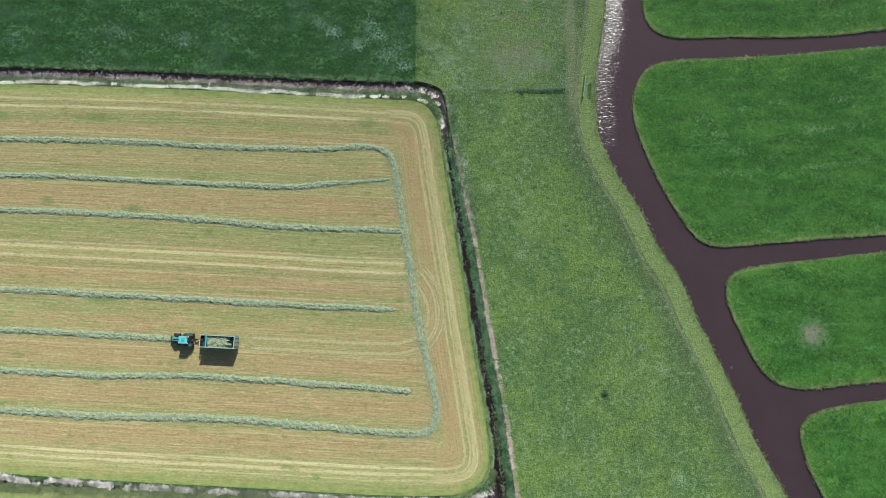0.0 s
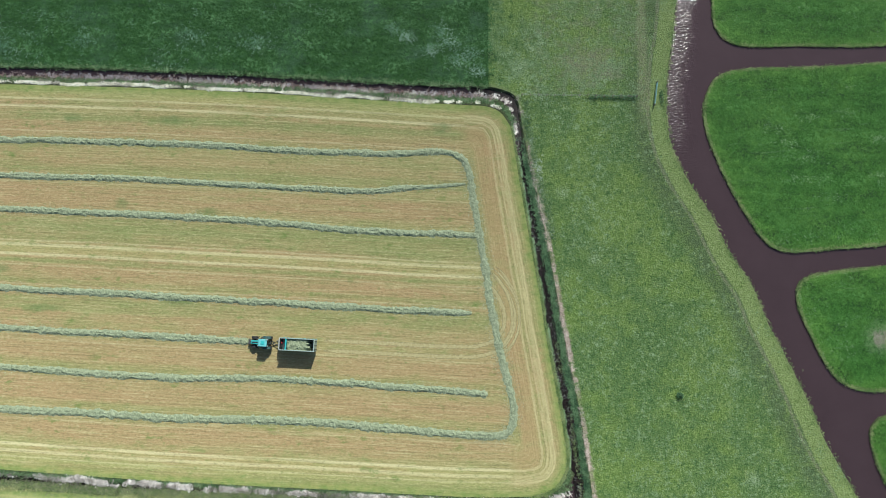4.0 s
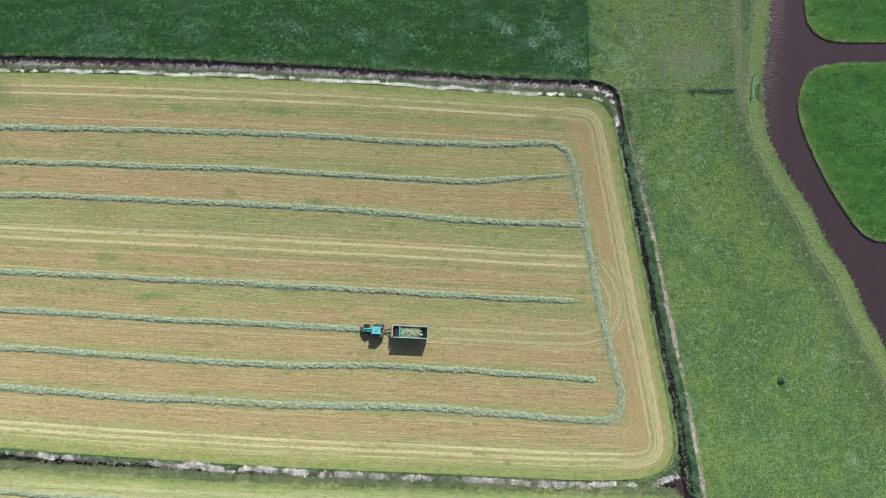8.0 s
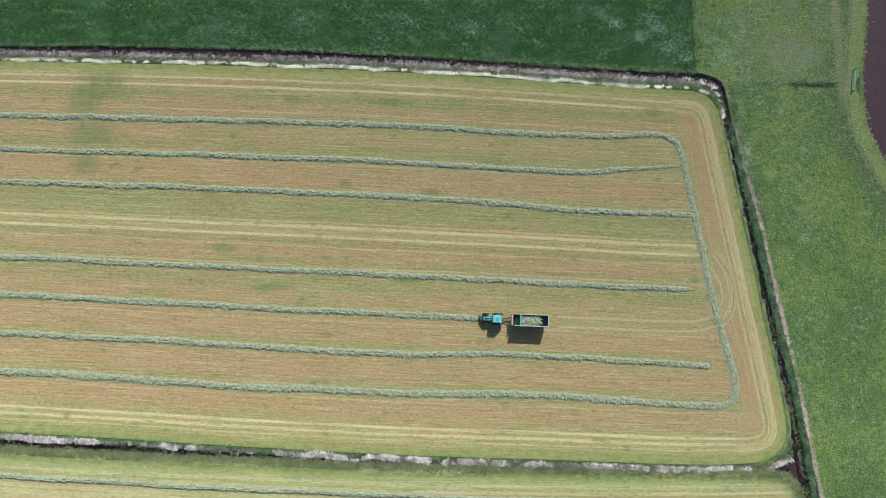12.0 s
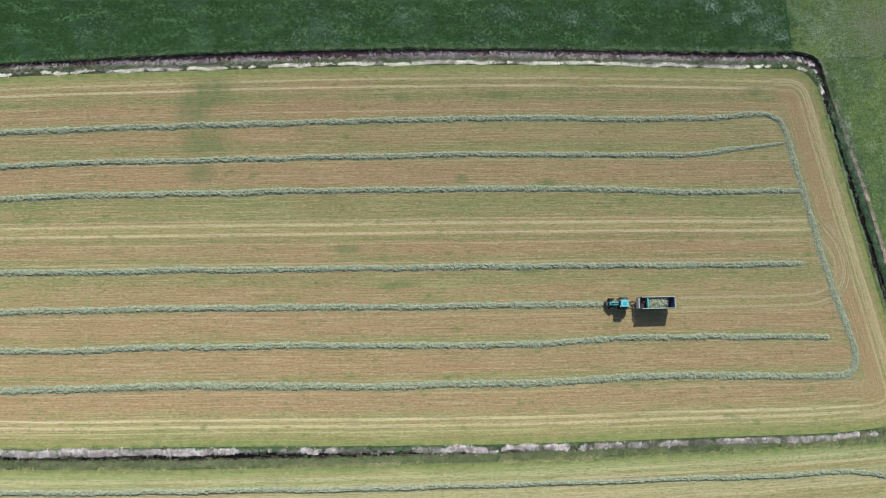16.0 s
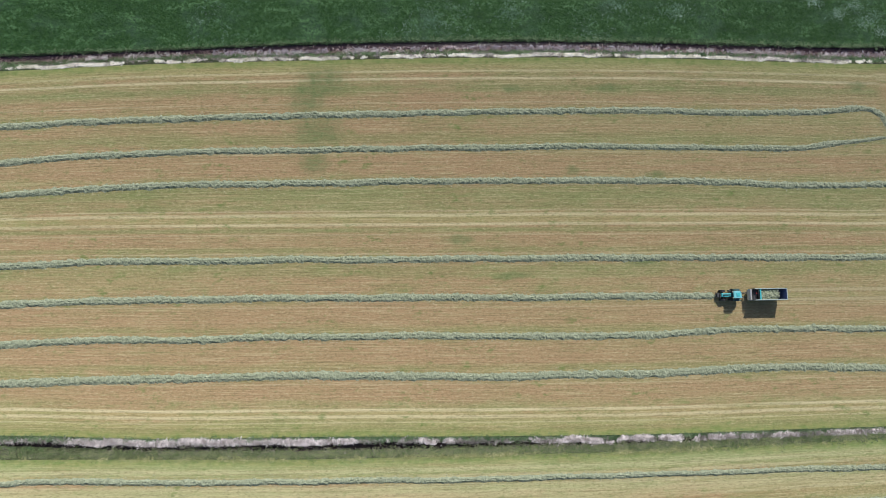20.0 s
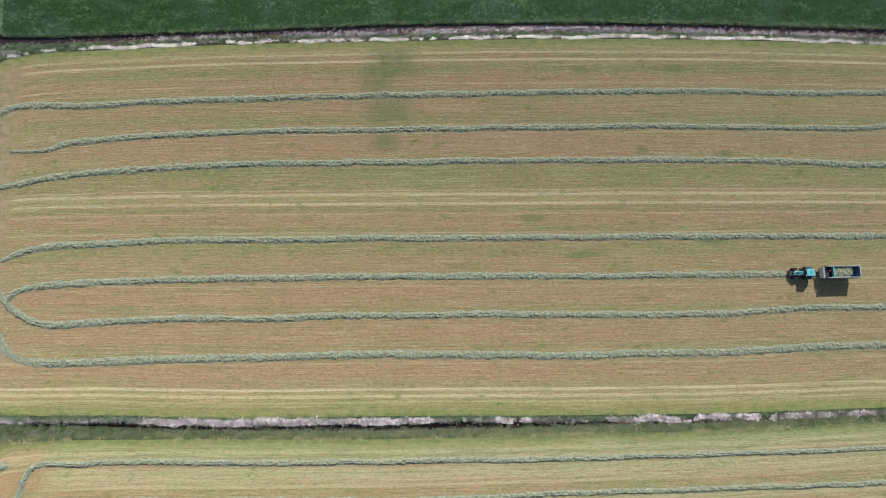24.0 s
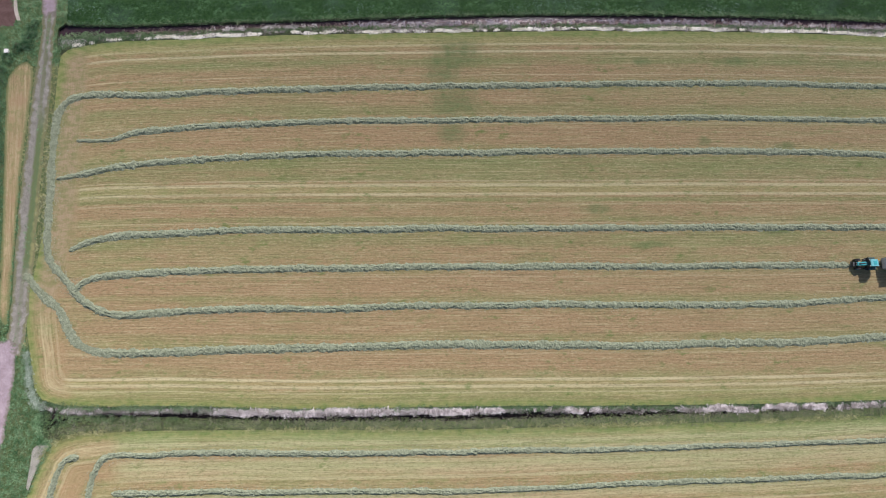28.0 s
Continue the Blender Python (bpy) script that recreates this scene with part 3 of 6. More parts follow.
def quick_mesh(name, verts, tris, mat, corners=3):
    """A mesh straight from arrays."""
    me = bpy.data.meshes.new(name)
    verts, tris = np.ascontiguousarray(verts, np.float32), np.ascontiguousarray(tris, np.int32)
    me.vertices.add(len(verts))
    me.vertices.foreach_set("co", verts.ravel())
    me.loops.add(tris.size)
    me.loops.foreach_set("vertex_index", tris.ravel())
    me.polygons.add(len(tris))
    me.polygons.foreach_set("loop_start", np.arange(0, tris.size, corners, dtype=np.int32))
    me.update(calc_edges=True)
    me.materials.append(mat)
    return me


def curve(points, step=1.0, closed=False):
    """A smooth line through the points, as an array of x, y, at even steps."""
    p = np.array(points, float)
    p = np.vstack([p[-1:], p, p[:2]]) if closed else np.vstack([2 * p[0] - p[1], p, 2 * p[-1] - p[-2]])
    out = []
    for a, b, c, d in zip(p, p[1:], p[2:], p[3:]):
        n = max(2, int(np.linalg.norm(c - b) / step * 1.5))
        t = np.linspace(0, 1, n, endpoint=False)[:, None]
        # centripetal weights keep long and short runs from swinging
        k1, k2, k3 = (max(np.linalg.norm(v) ** 0.5, 1e-3) for v in (b - a, c - b, d - c))
        m1 = (c - b) + k2 * ((b - a) / k1 - (c - a) / (k1 + k2))
        m2 = (c - b) + k2 * ((d - c) / k3 - (d - b) / (k2 + k3))
        out.append((2 * t**3 - 3 * t**2 + 1) * b + (t**3 - 2 * t**2 + t) * m1 + (-2 * t**3 + 3 * t**2) * c + (t**3 - t**2) * m2)
    out = np.vstack(out + ([] if closed else [p[-2:-1]]))
    ring = np.vstack([out, out[:1]]) if closed else out
    run = np.r_[0, np.cumsum(np.linalg.norm(np.diff(ring, axis=0), axis=1))]
    n = max(3, int(round(run[-1] / step)))
    at = np.linspace(0, run[-1], n + (0 if closed else 1), endpoint=not closed)
    return np.stack([np.interp(at, run, ring[:, 0]), np.interp(at, run, ring[:, 1])], 1)


def lattice(x, y, seed):
    h = np.sin(x * 127.1 + y * 311.7 + seed * 74.7) * 43758.5453
    return h - np.floor(h)


def vnoise(x, y, seed=0):
    """Smooth value noise, 0 to 1."""
    i, j = np.floor(x), np.floor(y)
    u, v = x - i, y - j
    u, v = u * u * (3 - 2 * u), v * v * (3 - 2 * v)
    return (lattice(i, j, seed) * (1 - u) + lattice(i + 1, j, seed) * u) * (1 - v) + (lattice(i, j + 1, seed) * (1 - u) + lattice(i + 1, j + 1, seed) * u) * v


def sides(line, closed):
    """Unit normals to the right of the way along the line."""
    way = (np.roll(line, -1, 0) - np.roll(line, 1, 0)) if closed else np.gradient(line, axis=0)
    way /= np.linalg.norm(way, axis=1, keepdims=True) + 1e-9
    return np.stack([way[:, 1], -way[:, 0]], 1)


def away(pts, line, closed=True):
    """The distance of each point from the line."""
    a = line if closed else line[:-1]
    b = np.roll(line, -1, 0) if closed else line[1:]
    best = np.full(len(pts), 1e9)
    for s, e in zip(a, b):
        d = e - s
        t = np.clip(((pts - s) @ d) / (d @ d + 1e-9), 0, 1)
        best = np.minimum(best, ((pts - s - t[:, None] * d) ** 2).sum(1))
    return np.sqrt(best)


def inside(pts, ring):
    x, y = pts.T
    odd = np.zeros(len(pts), bool)
    for (ax, ay), (bx, by) in zip(ring, np.roll(ring, -1, 0)):
        if ay != by:
            odd ^= ((ay > y) != (by > y)) & (x < (bx - ax) * (y - ay) / (by - ay) + ax)
    return odd


def add_attr(me, name, values):
    at = me.attributes.new(name, "FLOAT", "POINT")
    at.data.foreach_set("value", np.ascontiguousarray(values, np.float32))


from mathutils.geometry import delaunay_2d_cdt


def sheet(name, ring, mat, z=0.0, step=2.5, lanes=None):
    """A flat piece of land inside the ring, with its distance from the rim at every point."""
    lo, hi = ring.min(0), ring.max(0)
    gx, gy = np.meshgrid(np.arange(lo[0], hi[0], step), np.arange(lo[1], hi[1], step))
    g = np.stack([gx.ravel(), gy.ravel()], 1)
    g = g[inside(g, ring)]
    g = g[away(g, ring) > step * 0.45]
    pts = [Vector(p) for p in np.vstack([ring, g])]
    n = len(ring)
    vs, _, fs, *_ = delaunay_2d_cdt(pts, [(i, (i + 1) % n) for i in range(n)], [], 1, 1e-4)
    v = np.array([tuple(p) for p in vs])
    me = mesh_of(name, np.c_[v, np.full(len(v), z)], fs, mat)
    add_attr(me, "edge", away(v, ring))
    if lanes:
        for key, values in lanes(v).items():
            add_attr(me, key, values)
    return new(name, me)


def land(name, ring, mat, label, category, bank=0.4, step=2.5, lanes=None, bank_mat=None, low=-1.1, top_z=0.0):
    """A parcel: a flat top and the bank that falls from its rim into the water."""
    area = 0.5 * np.sum(ring[:, 0] * np.roll(ring[:, 1], -1) - np.roll(ring[:, 0], -1) * ring[:, 1])
    ring = ring if area > 0 else ring[::-1]
    top = sheet(name, ring, mat, top_z, step, lanes)
    tagged(top, label, category, kind="structure")
    out = sides(ring, True)
    wide = np.array([bank(*p) for p in ring]) if callable(bank) else np.full(len(ring), bank)
    rough = (vnoise(ring[:, 0] * 0.9, ring[:, 1] * 0.9, 3) - 0.5) * 0.35
    levels = [(0.0, 0.0), (0.35, -0.12), (0.75, -0.45), (1.0, -0.72), (1.25, low)]
    rings = [np.c_[ring + out * ((wide * k + rough * min(1, k * 2)) if k else 0 * wide)[:, None], np.full(len(ring), top_z + z * (1.1 + top_z) / 1.1)] for k, z in levels]
    n = len(ring)
    faces = [(k * n + i, (k + 1) * n + i, (k + 1) * n + (i + 1) % n, k * n + (i + 1) % n) for k in range(len(levels) - 1) for i in range(n)]
    me = mesh_of("bank", np.vstack(rings), faces, bank_mat or BANK)
    for p in me.polygons:
        p.use_smooth = True
    b = new("bank", me)
    b.parent = top
    return ring


def tufts(name, xy, z, mat, label, category, blades=6, length=0.4, width=0.10, rise=0.5, seed=0, way=None, size=None):
    """Many tufts of blades, joined: each blade a slim pointed leaf that leans out from its root."""
    rng = np.random.default_rng(seed)
    n = len(xy)
    if n == 0:
        return None
    z = np.broadcast_to(np.asarray(z, float), n)
    big = rng.uniform(0.7, 1.3, n) * (1 if size is None else size)
    turn = rng.uniform(0, 2 * np.pi, (n, blades)) if way is None else rng.normal(way, 0.5, (n, blades))
    span = length * big[:, None] * rng.uniform(0.6, 1.2, (n, blades))
    flat = rng.uniform(0.35, 1.0, (n, blades))
    root = np.stack([np.repeat(xy[:, :1], blades, 1), np.repeat(xy[:, 1:], blades, 1), np.repeat(z[:, None], blades, 1)], -1)
    root[..., :2] += rng.normal(0, length * 0.22, (n, blades, 2))
    d = np.stack([np.cos(turn), np.sin(turn), 0 * turn], -1)
    s = np.stack([-np.sin(turn), np.cos(turn), 0 * turn], -1) * (width * big[:, None] * rng.uniform(0.7, 1.3, (n, blades)))[..., None] * 0.5
    up = np.array([0, 0, 1.0])
    h = (rise * length * big[:, None] * (1.25 - flat))[..., None]
    mid = root + d * (span * flat * 0.5)[..., None] + up * h
    tip = root + d * (span * flat * 1.1)[..., None] + up * h * 1.15
    v = np.stack([root, mid - s, mid + s, tip], 2).reshape(-1, 3)
    k = np.arange(n * blades, dtype=np.int32)[:, None] * 4
    tri = np.concatenate([k + [0, 2, 1], k + [1, 2, 3]], 1).reshape(-1, 3)
    ob = new(name, quick_mesh(name, v, tri, mat))
    return tagged(ob, label, category, kind="stuff") if label else ob


def scatter(ring, per_m2, seed, keep=None):
    rng = np.random.default_rng(seed)
    lo, hi = ring.min(0), ring.max(0)
    n = int(np.prod(hi - lo) * per_m2)
    p = rng.uniform(lo, hi, (n, 2))
    p = p[inside(p, ring)]
    return p[keep(p)] if keep else p


def beside(line, per_m, off, spread, seed, lo=0.0, hi=1.0):
    """Points strewn along a line, off metres to its right."""
    rng = np.random.default_rng(seed)
    run = np.r_[0, np.cumsum(np.linalg.norm(np.diff(line, axis=0), axis=1))]
    at = rng.uniform(lo * run[-1], hi * run[-1], int(run[-1] * (hi - lo) * per_m))
    side = sides(line, False)
    p = np.stack([np.interp(at, run, line[:, q]) for q in (0, 1)], 1)
    s = np.stack([np.interp(at, run, side[:, q]) for q in (0, 1)], 1)
    return p + s * (off + rng.normal(0, spread, len(at)))[:, None]


# ---------------------------------------------------------------- the plan
MOWN_N = curve([(-225.0, 51.0), (-223.5, 52.4), (-220.2, 53.2), (-214.6, 53.9), (-203, 54.1), (-180, 54.5), (-145, 54.2), (-108, 53.6), (-70, 52.2), (-31, 49.8), (-14, 48.8), (-10, 48.5), (-7.2, 47.3), (-5.0, 44.2)])
MOWN_E = curve([(-5.0, 44.2), (-4.1, 38.8), (-3.3, 33.3), (-2, 25), (-0.5, 15.5), (0.8, 8), (2, -1), (4.1, -13), (5.2, -20), (5.8, -25.5), (5.1, -29), (2.9, -31.8), (-1.5, -33.2)])
MOWN_S = curve([(-1.5, -33.2), (-12, -33.4), (-40, -32.2), (-80, -30.4), (-111, -28.4), (-145, -25.9), (-179, -23.7), (-203, -21.3), (-214, -20.5), (-223.5, -19.5), (-226.7, -18.3)])
MOWN_W = curve([(-226.7, -18.3), (-228.1, -16.3), (-229, -10.9), (-229.9, -4.4), (-230, 1), (-228.5, 8), (-227.4, 15.4), (-226.6, 27), (-226, 38.8), (-225.4, 47.4), (-225.0, 51.0)])
DARK_S = curve([(-223.8, 58.2), (-214, 57.8), (-180, 58.0), (-145, 58.4), (-108, 57.9), (-70, 56.4), (-31, 54.1), (-14, 53.3), (-9.6, 53.1)])
PAST_W = curve([(-9.6, 53.1), (-7.0, 52.5), (-4.7, 51.6), (-3.4, 50.3), (-2.85, 48.2), (-2.35, 44.3), (-1.5, 39.5), (-0.4, 34), (2.2, 21), (4.7, 6), (6.9, -7), (8.4, -15), (9.7, -24.6), (11, -34.5), (14, -55), (18, -90)])
CANAL_W = curve([(88, -90), (75, -58), (63.7, -33.2), (58.2, -22.3), (54.9, -13.6), (50.9, -4.6), (47.8, 2.2), (45.3, 9.1), (41, 16.2), (37.3, 24.5), (34, 30), (31.8, 34.3), (29.8, 39.2), (28.9, 45.5), (29, 51.8), (29.8, 58.1), (31, 64.6), (31.8, 71.1), (33.5, 85), (34, 110)])
SOUTH_N = curve([(-226.6, -29.4), (-224.9, -27.0), (-222, -25.6), (-213.8, -25.3), (-193, -26.6), (-151, -29.9), (-103, -32.6), (-76, -34), (-40, -35.0), (-12, -35.7), (0, -36.2), (4.0, -36.7), (5.6, -37.6), (6.5, -39.5), (7.2, -44), (9, -55), (13, -90)])
ISLE_Z = -0.28
ISLE_A = np.vstack([curve([(40.5, 110), (40.2, 85), (40.4, 71), (40.6, 67.7), (41.8, 65.1), (44.3, 63.1), (47.3, 62.5), (59.4, 62.5), (71.4, 62.3), (83.4, 62.9), (91.6, 63.7), (150, 66)]), [(150, 110)]])
ISLE_B = curve([(150, 62), (91.2, 59.6), (83.1, 59), (71.1, 58), (59.1, 57.4), (47.1, 57), (42.2, 56.1), (39.7, 54.2), (37.8, 50.4), (37.2, 46.6), (38, 41.6), (40.1, 35.4), (43.3, 28.1), (46, 23.3), (48.2, 19.7), (50.4, 17.7), (53.8, 16.8), (59, 17), (68.2, 17.8), (79.8, 18.7), (87.6, 19.2), (150, 22.5)])
ISLE_C = curve([(150, 18.5), (87.2, 15.2), (73.7, 13.7), (62.1, 12.3), (57.5, 11.4), (55.3, 9.7), (54.7, 6.8), (55.8, 2.2), (57.8, -2.4), (59.8, -6.9), (62.3, -10), (65, -11.5), (68.3, -12.1), (77.3, -11.3), (84.9, -10.5), (150, -6)])
ISLE_D = curve([(150, -10), (84.5, -14.6), (75.8, -15.9), (71.3, -17), (68.7, -18.5), (67.7, -20.6), (68, -24.4), (69.3, -28.7), (71.3, -33.2), (82, -58), (98, -90)])
ISLE_D = np.vstack([ISLE_D, [(150, -90)]])
MOWN_RING = np.vstack([MOWN_N[:-1], MOWN_E[:-1], MOWN_S[:-1], MOWN_W[:-1]])[::-1]


def field_lanes(v):
    """How far a point lies across the field, from the south rim (0) to the north one (80), and whether it lies on a headland."""
    n, s = MOWN_N[MOWN_N[:, 0].argsort()], MOWN_S[MOWN_S[:, 0].argsort()]
    e, w = MOWN_E[MOWN_E[:, 1].argsort()], MOWN_W[MOWN_W[:, 1].argsort()]
    x, y = v.T
    yn, ys = np.interp(x, n[:, 0], n[:, 1]), np.interp(x, s[:, 0], s[:, 1])
    lane = (y - ys) / np.maximum(yn - ys, 1) * 80
    lane -= np.interp(x, [-215, -185, -125], [0.85, 0.65, 0]) * np.sin(np.pi * np.clip(lane / 80, 0, 1))
    d = np.minimum(np.interp(y, e[:, 1], e[:, 0]) - x, (x - np.interp(y, w[:, 1], w[:, 0])) * 1.8)
    return {"lane": lane, "head": np.clip((11.5 - d) / 2.5, 0, 1)}


def south_lanes(v):
    x, y = v.T
    return {"lane": np.interp(x, SOUTH_N[:200, 0], SOUTH_N[:200, 1]) - y, "head": np.clip((-212 - x) / 3, 0, 1)}


# ---------------------------------------------------------------- ground and water
def ground_sheet():
    """One sheet to the horizon, with the basin in which ditches and canal lie."""
    x0, x1, y0, y1, far = -252.0, 142.0, -84.0, 104.0, 2600.0
    v = [(x0, y0, -0.02), (x1, y0, -0.02), (x1, y1, -0.02), (x0, y1, -0.02)]
    v += [(-far, -far, -0.02), (far, -far, -0.02), (far, far, -0.02), (-far, far, -0.02)]
    v += [(x0, y0, -1.3), (x1, y0, -1.3), (x1, y1, -1.3), (x0, y1, -1.3)]
    f = [(4 + i, 4 + (i + 1) % 4, (i + 1) % 4, i) for i in range(4)] + [(i, (i + 1) % 4, 8 + (i + 1) % 4, 8 + i) for i in range(4)] + [(8, 9, 10, 11)]
    tagged(new("ground", mesh_of("ground", v, f, FAR_LAND)), "flat green polder grassland reaching the horizon", "ground", kind="structure")
    w = [(x0, y0, -0.6), (x1, y0, -0.6), (x1, y1, -0.6), (x0, y1, -0.6)]
    tagged(new("water", mesh_of("water", w, [(0, 1, 2, 3)], WATER)), "brown peaty water standing in canal and ditches", "water", kind="structure")


ground_sheet()


def mown_bank(x, y):
    if x > -12 and y > 43:
        return 0.7 + 2.1 * min(1.0, (y - 43) / 4.5)
    if y > 47.5:
        return 2.6
    if x > -4 and y < -28:
        return 2.4
    return 0.7 if x > -6 else 1.35 if y < -18 else 0.3


land("mown_field", MOWN_RING, MOWN, "mown hay meadow with straw-coloured striped stubble", "field", mown_bank, 1.6, field_lanes)
SOUTH_RING = np.vstack([SOUTH_N, [(-234.6, -90), (-231.8, -50), (-229.6, -37)]])
land("south_mown_field", SOUTH_RING, MOWN_SOUTH, "neighbouring mown meadow with pale green stubble", "field", lambda x, y: 1.75 + max(0.0, min(1.7, (-180 - x) / 24)) if x < -6 else 1.3, 2.0, south_lanes)
DARK_RING = np.vstack([DARK_S, [(-9.6, 110), (-223.8, 110)]])
land("grass_field", DARK_RING, DARK_GRASS, "uncut dark green dense grass field", "field", 0.35, 3.0)
PAST_RING = np.vstack([PAST_W, CANAL_W, [(-9.6, 110)]])
land("pasture", PAST_RING, PASTURE, "grazed yellow-green pasture beside the canal", "pasture", lambda x, y: 0.35 + min(1.15, max(0.0, (46 - y) / 18)) if x < 20 else 0.5, 2.0, lambda v: {"canal": away(v, CANAL_W, False), "ditch": away(v, PAST_W, False)})
for ring in (ISLE_A, ISLE_B, ISLE_C, ISLE_D):
    land("meadow_island", ring, ISLAND, "bright green lush meadow between canals", "meadow", 0.35, 3.0, top_z=ISLE_Z)

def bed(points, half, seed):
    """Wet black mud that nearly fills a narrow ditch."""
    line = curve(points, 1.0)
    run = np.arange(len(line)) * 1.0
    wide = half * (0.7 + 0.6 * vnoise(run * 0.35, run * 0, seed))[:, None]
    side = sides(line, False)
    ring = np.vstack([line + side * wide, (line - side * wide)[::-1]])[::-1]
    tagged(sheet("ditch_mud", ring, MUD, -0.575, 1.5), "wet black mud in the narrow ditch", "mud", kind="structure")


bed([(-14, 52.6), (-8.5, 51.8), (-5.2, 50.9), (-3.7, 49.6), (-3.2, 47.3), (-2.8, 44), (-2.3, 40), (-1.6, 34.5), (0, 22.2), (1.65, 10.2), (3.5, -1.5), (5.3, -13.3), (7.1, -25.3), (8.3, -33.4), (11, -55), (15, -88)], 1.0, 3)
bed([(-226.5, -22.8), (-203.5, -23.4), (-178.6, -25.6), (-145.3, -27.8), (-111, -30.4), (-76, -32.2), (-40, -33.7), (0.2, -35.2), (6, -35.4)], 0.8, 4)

# land beyond the west headland
VERGE_RING = np.array([(-260, 110), (-223.7, 110), (-223.8, 58.6), (-225.6, 57.2), (-225.8, 53.6), (-224.4, 50), (-224.6, 40), (-226.5, 0), (-226, -17), (-227.4, -20), (-227.2, -24), (-224.6, -27.2), (-226.2, -29.6), (-229.4, -37), (-231.6, -50), (-234.4, -90), (-260, -90)], float)
tagged(sheet("verge", VERGE_RING, VERGE, -0.012, 3.0), "rough green grass verge beside the farm track", "verge", kind="structure")
vb = mesh_of("verge_bank", [(x, y, z) for x, y in VERGE_RING for z in (-0.012, -1.2)], [(2 * i, 2 * i + 1, 2 * i + 3, 2 * i + 2) for i in range(len(VERGE_RING) - 1)], BANK)
tagged(new("verge_bank", vb), "dark soil bank at a ditch end", "bank", kind="structure")
TRACK_MID = curve([(-227.5, 110), (-227.4, 63.8), (-227.4, 59.4), (-227.9, 51.2), (-228.8, 39), (-229.8, 27.2), (-230.4, 15.7), (-230.7, 10), (-231.1, 4.5), (-231.4, -2), (-231.9, -6.4), (-232.4, -9.5)])
half = np.interp(TRACK_MID[:, 1], [-7, 0, 15, 45, 52, 57, 62], [1.5, 1.7, 1.8, 1.7, 1.3, 1.2, 1.5])[:, None]
half = half * (0.9 + 0.25 * vnoise(TRACK_MID[:, 1:] * 0.7, TRACK_MID[:, 1:] * 0, 5))
side = sides(TRACK_MID, False)
TRACK_RING = np.vstack([TRACK_MID + side * half, (TRACK_MID - side * half)[::-1]])[::-1]
tagged(sheet("farm_track", TRACK_RING, TRACK, 0.006, 0.5), "dusty grey dirt track with worn wheel ruts", "track", kind="structure")
YARD = np.vstack([curve([(-231.3, -7.6), (-231.7, -10), (-232.1, -17), (-232.7, -21), (-233.3, -24.5), (-234.3, -28.5), (-236.5, -36), (-238, -40)]), [(-250, -40), (-250, -6.5)], curve([(-238, -6.8), (-234.6, -7.0), (-233.2, -6.2), (-231.3, -7.6)])])
jag = np.random.default_rng(7).normal(0, 0.16, YARD.shape)
YARD = YARD + jag * (YARD[:, :1] > -249)
tagged(sheet("gravel_yard", YARD, GRAVEL, 0.012, 2.0), "pale pinkish gravel yard beside the track", "yard", kind="structure")
GRAVEL_N = np.array([(-228.9, 110), (-228.9, 63), (-228.8, 61), (-228.3, 59.6), (-227.8, 59.9), (-227.2, 60.6), (-226.7, 59.8), (-226.2, 59.7), (-225.9, 61.2), (-225.9, 63), (-225.8, 110)])
tagged(sheet("gravel_path", GRAVEL_N, GRAVEL, 0.012, 1.0), "pale pinkish gravel stretch of the track", "track", kind="structure")
STRIP_RING = curve([(-230.4, 48.5), (-231.7, 50.2), (-233.4, 49.1), (-235, 46.8), (-235.3, 39.2), (-235.2, 27.3), (-235.1, 15.8), (-235.2, 6), (-235.0, -1.9), (-233.7, -4), (-233.3, -1), (-232.9, 6.8), (-232.5, 15.7), (-232.0, 27.2), (-230.9, 39)], 1.0, True)
tagged(sheet("stubble_strip", STRIP_RING, STRIP, 0.010, 1.0), "narrow strip of dry orange stubble", "field", kind="structure")
SOIL = np.array([(-250, 57.6), (-234.2, 58.0), (-233.9, 60.5), (-234.9, 64), (-235, 80), (-250, 80)])
tagged(sheet("ploughed_plot", SOIL, PLOUGHED, 0.008, 2.0), "bare brown ploughed peat soil", "soil", kind="structure")
PATHLET = np.vstack([p := curve([(-234.3, 80), (-234.2, 64), (-234.0, 61.3), (-233.4, 59.2)], 0.5) + [(-0.35, 0)], p[::-1] + [(0.75, 0)]])
BARE = np.vstack([curve([(-225.0, -26.5), (-226.2, -28.2), (-227.6, -31.2), (-228.8, -34.6)], 0.5), curve([(-229.2, -34.0), (-228.6, -30.0), (-228.0, -26.9), (-226.3, -26.2)], 0.5)])[::-1]
tagged(sheet("bare_patch", BARE, DUST, 0.016, 0.8), "bare grey dusty patch beside the stubble", "soil", kind="structure")
tagged(sheet("sand_path", PATHLET[::-1], SAND, 0.014, 0.6), "narrow pale sandy footpath", "path", kind="structure")


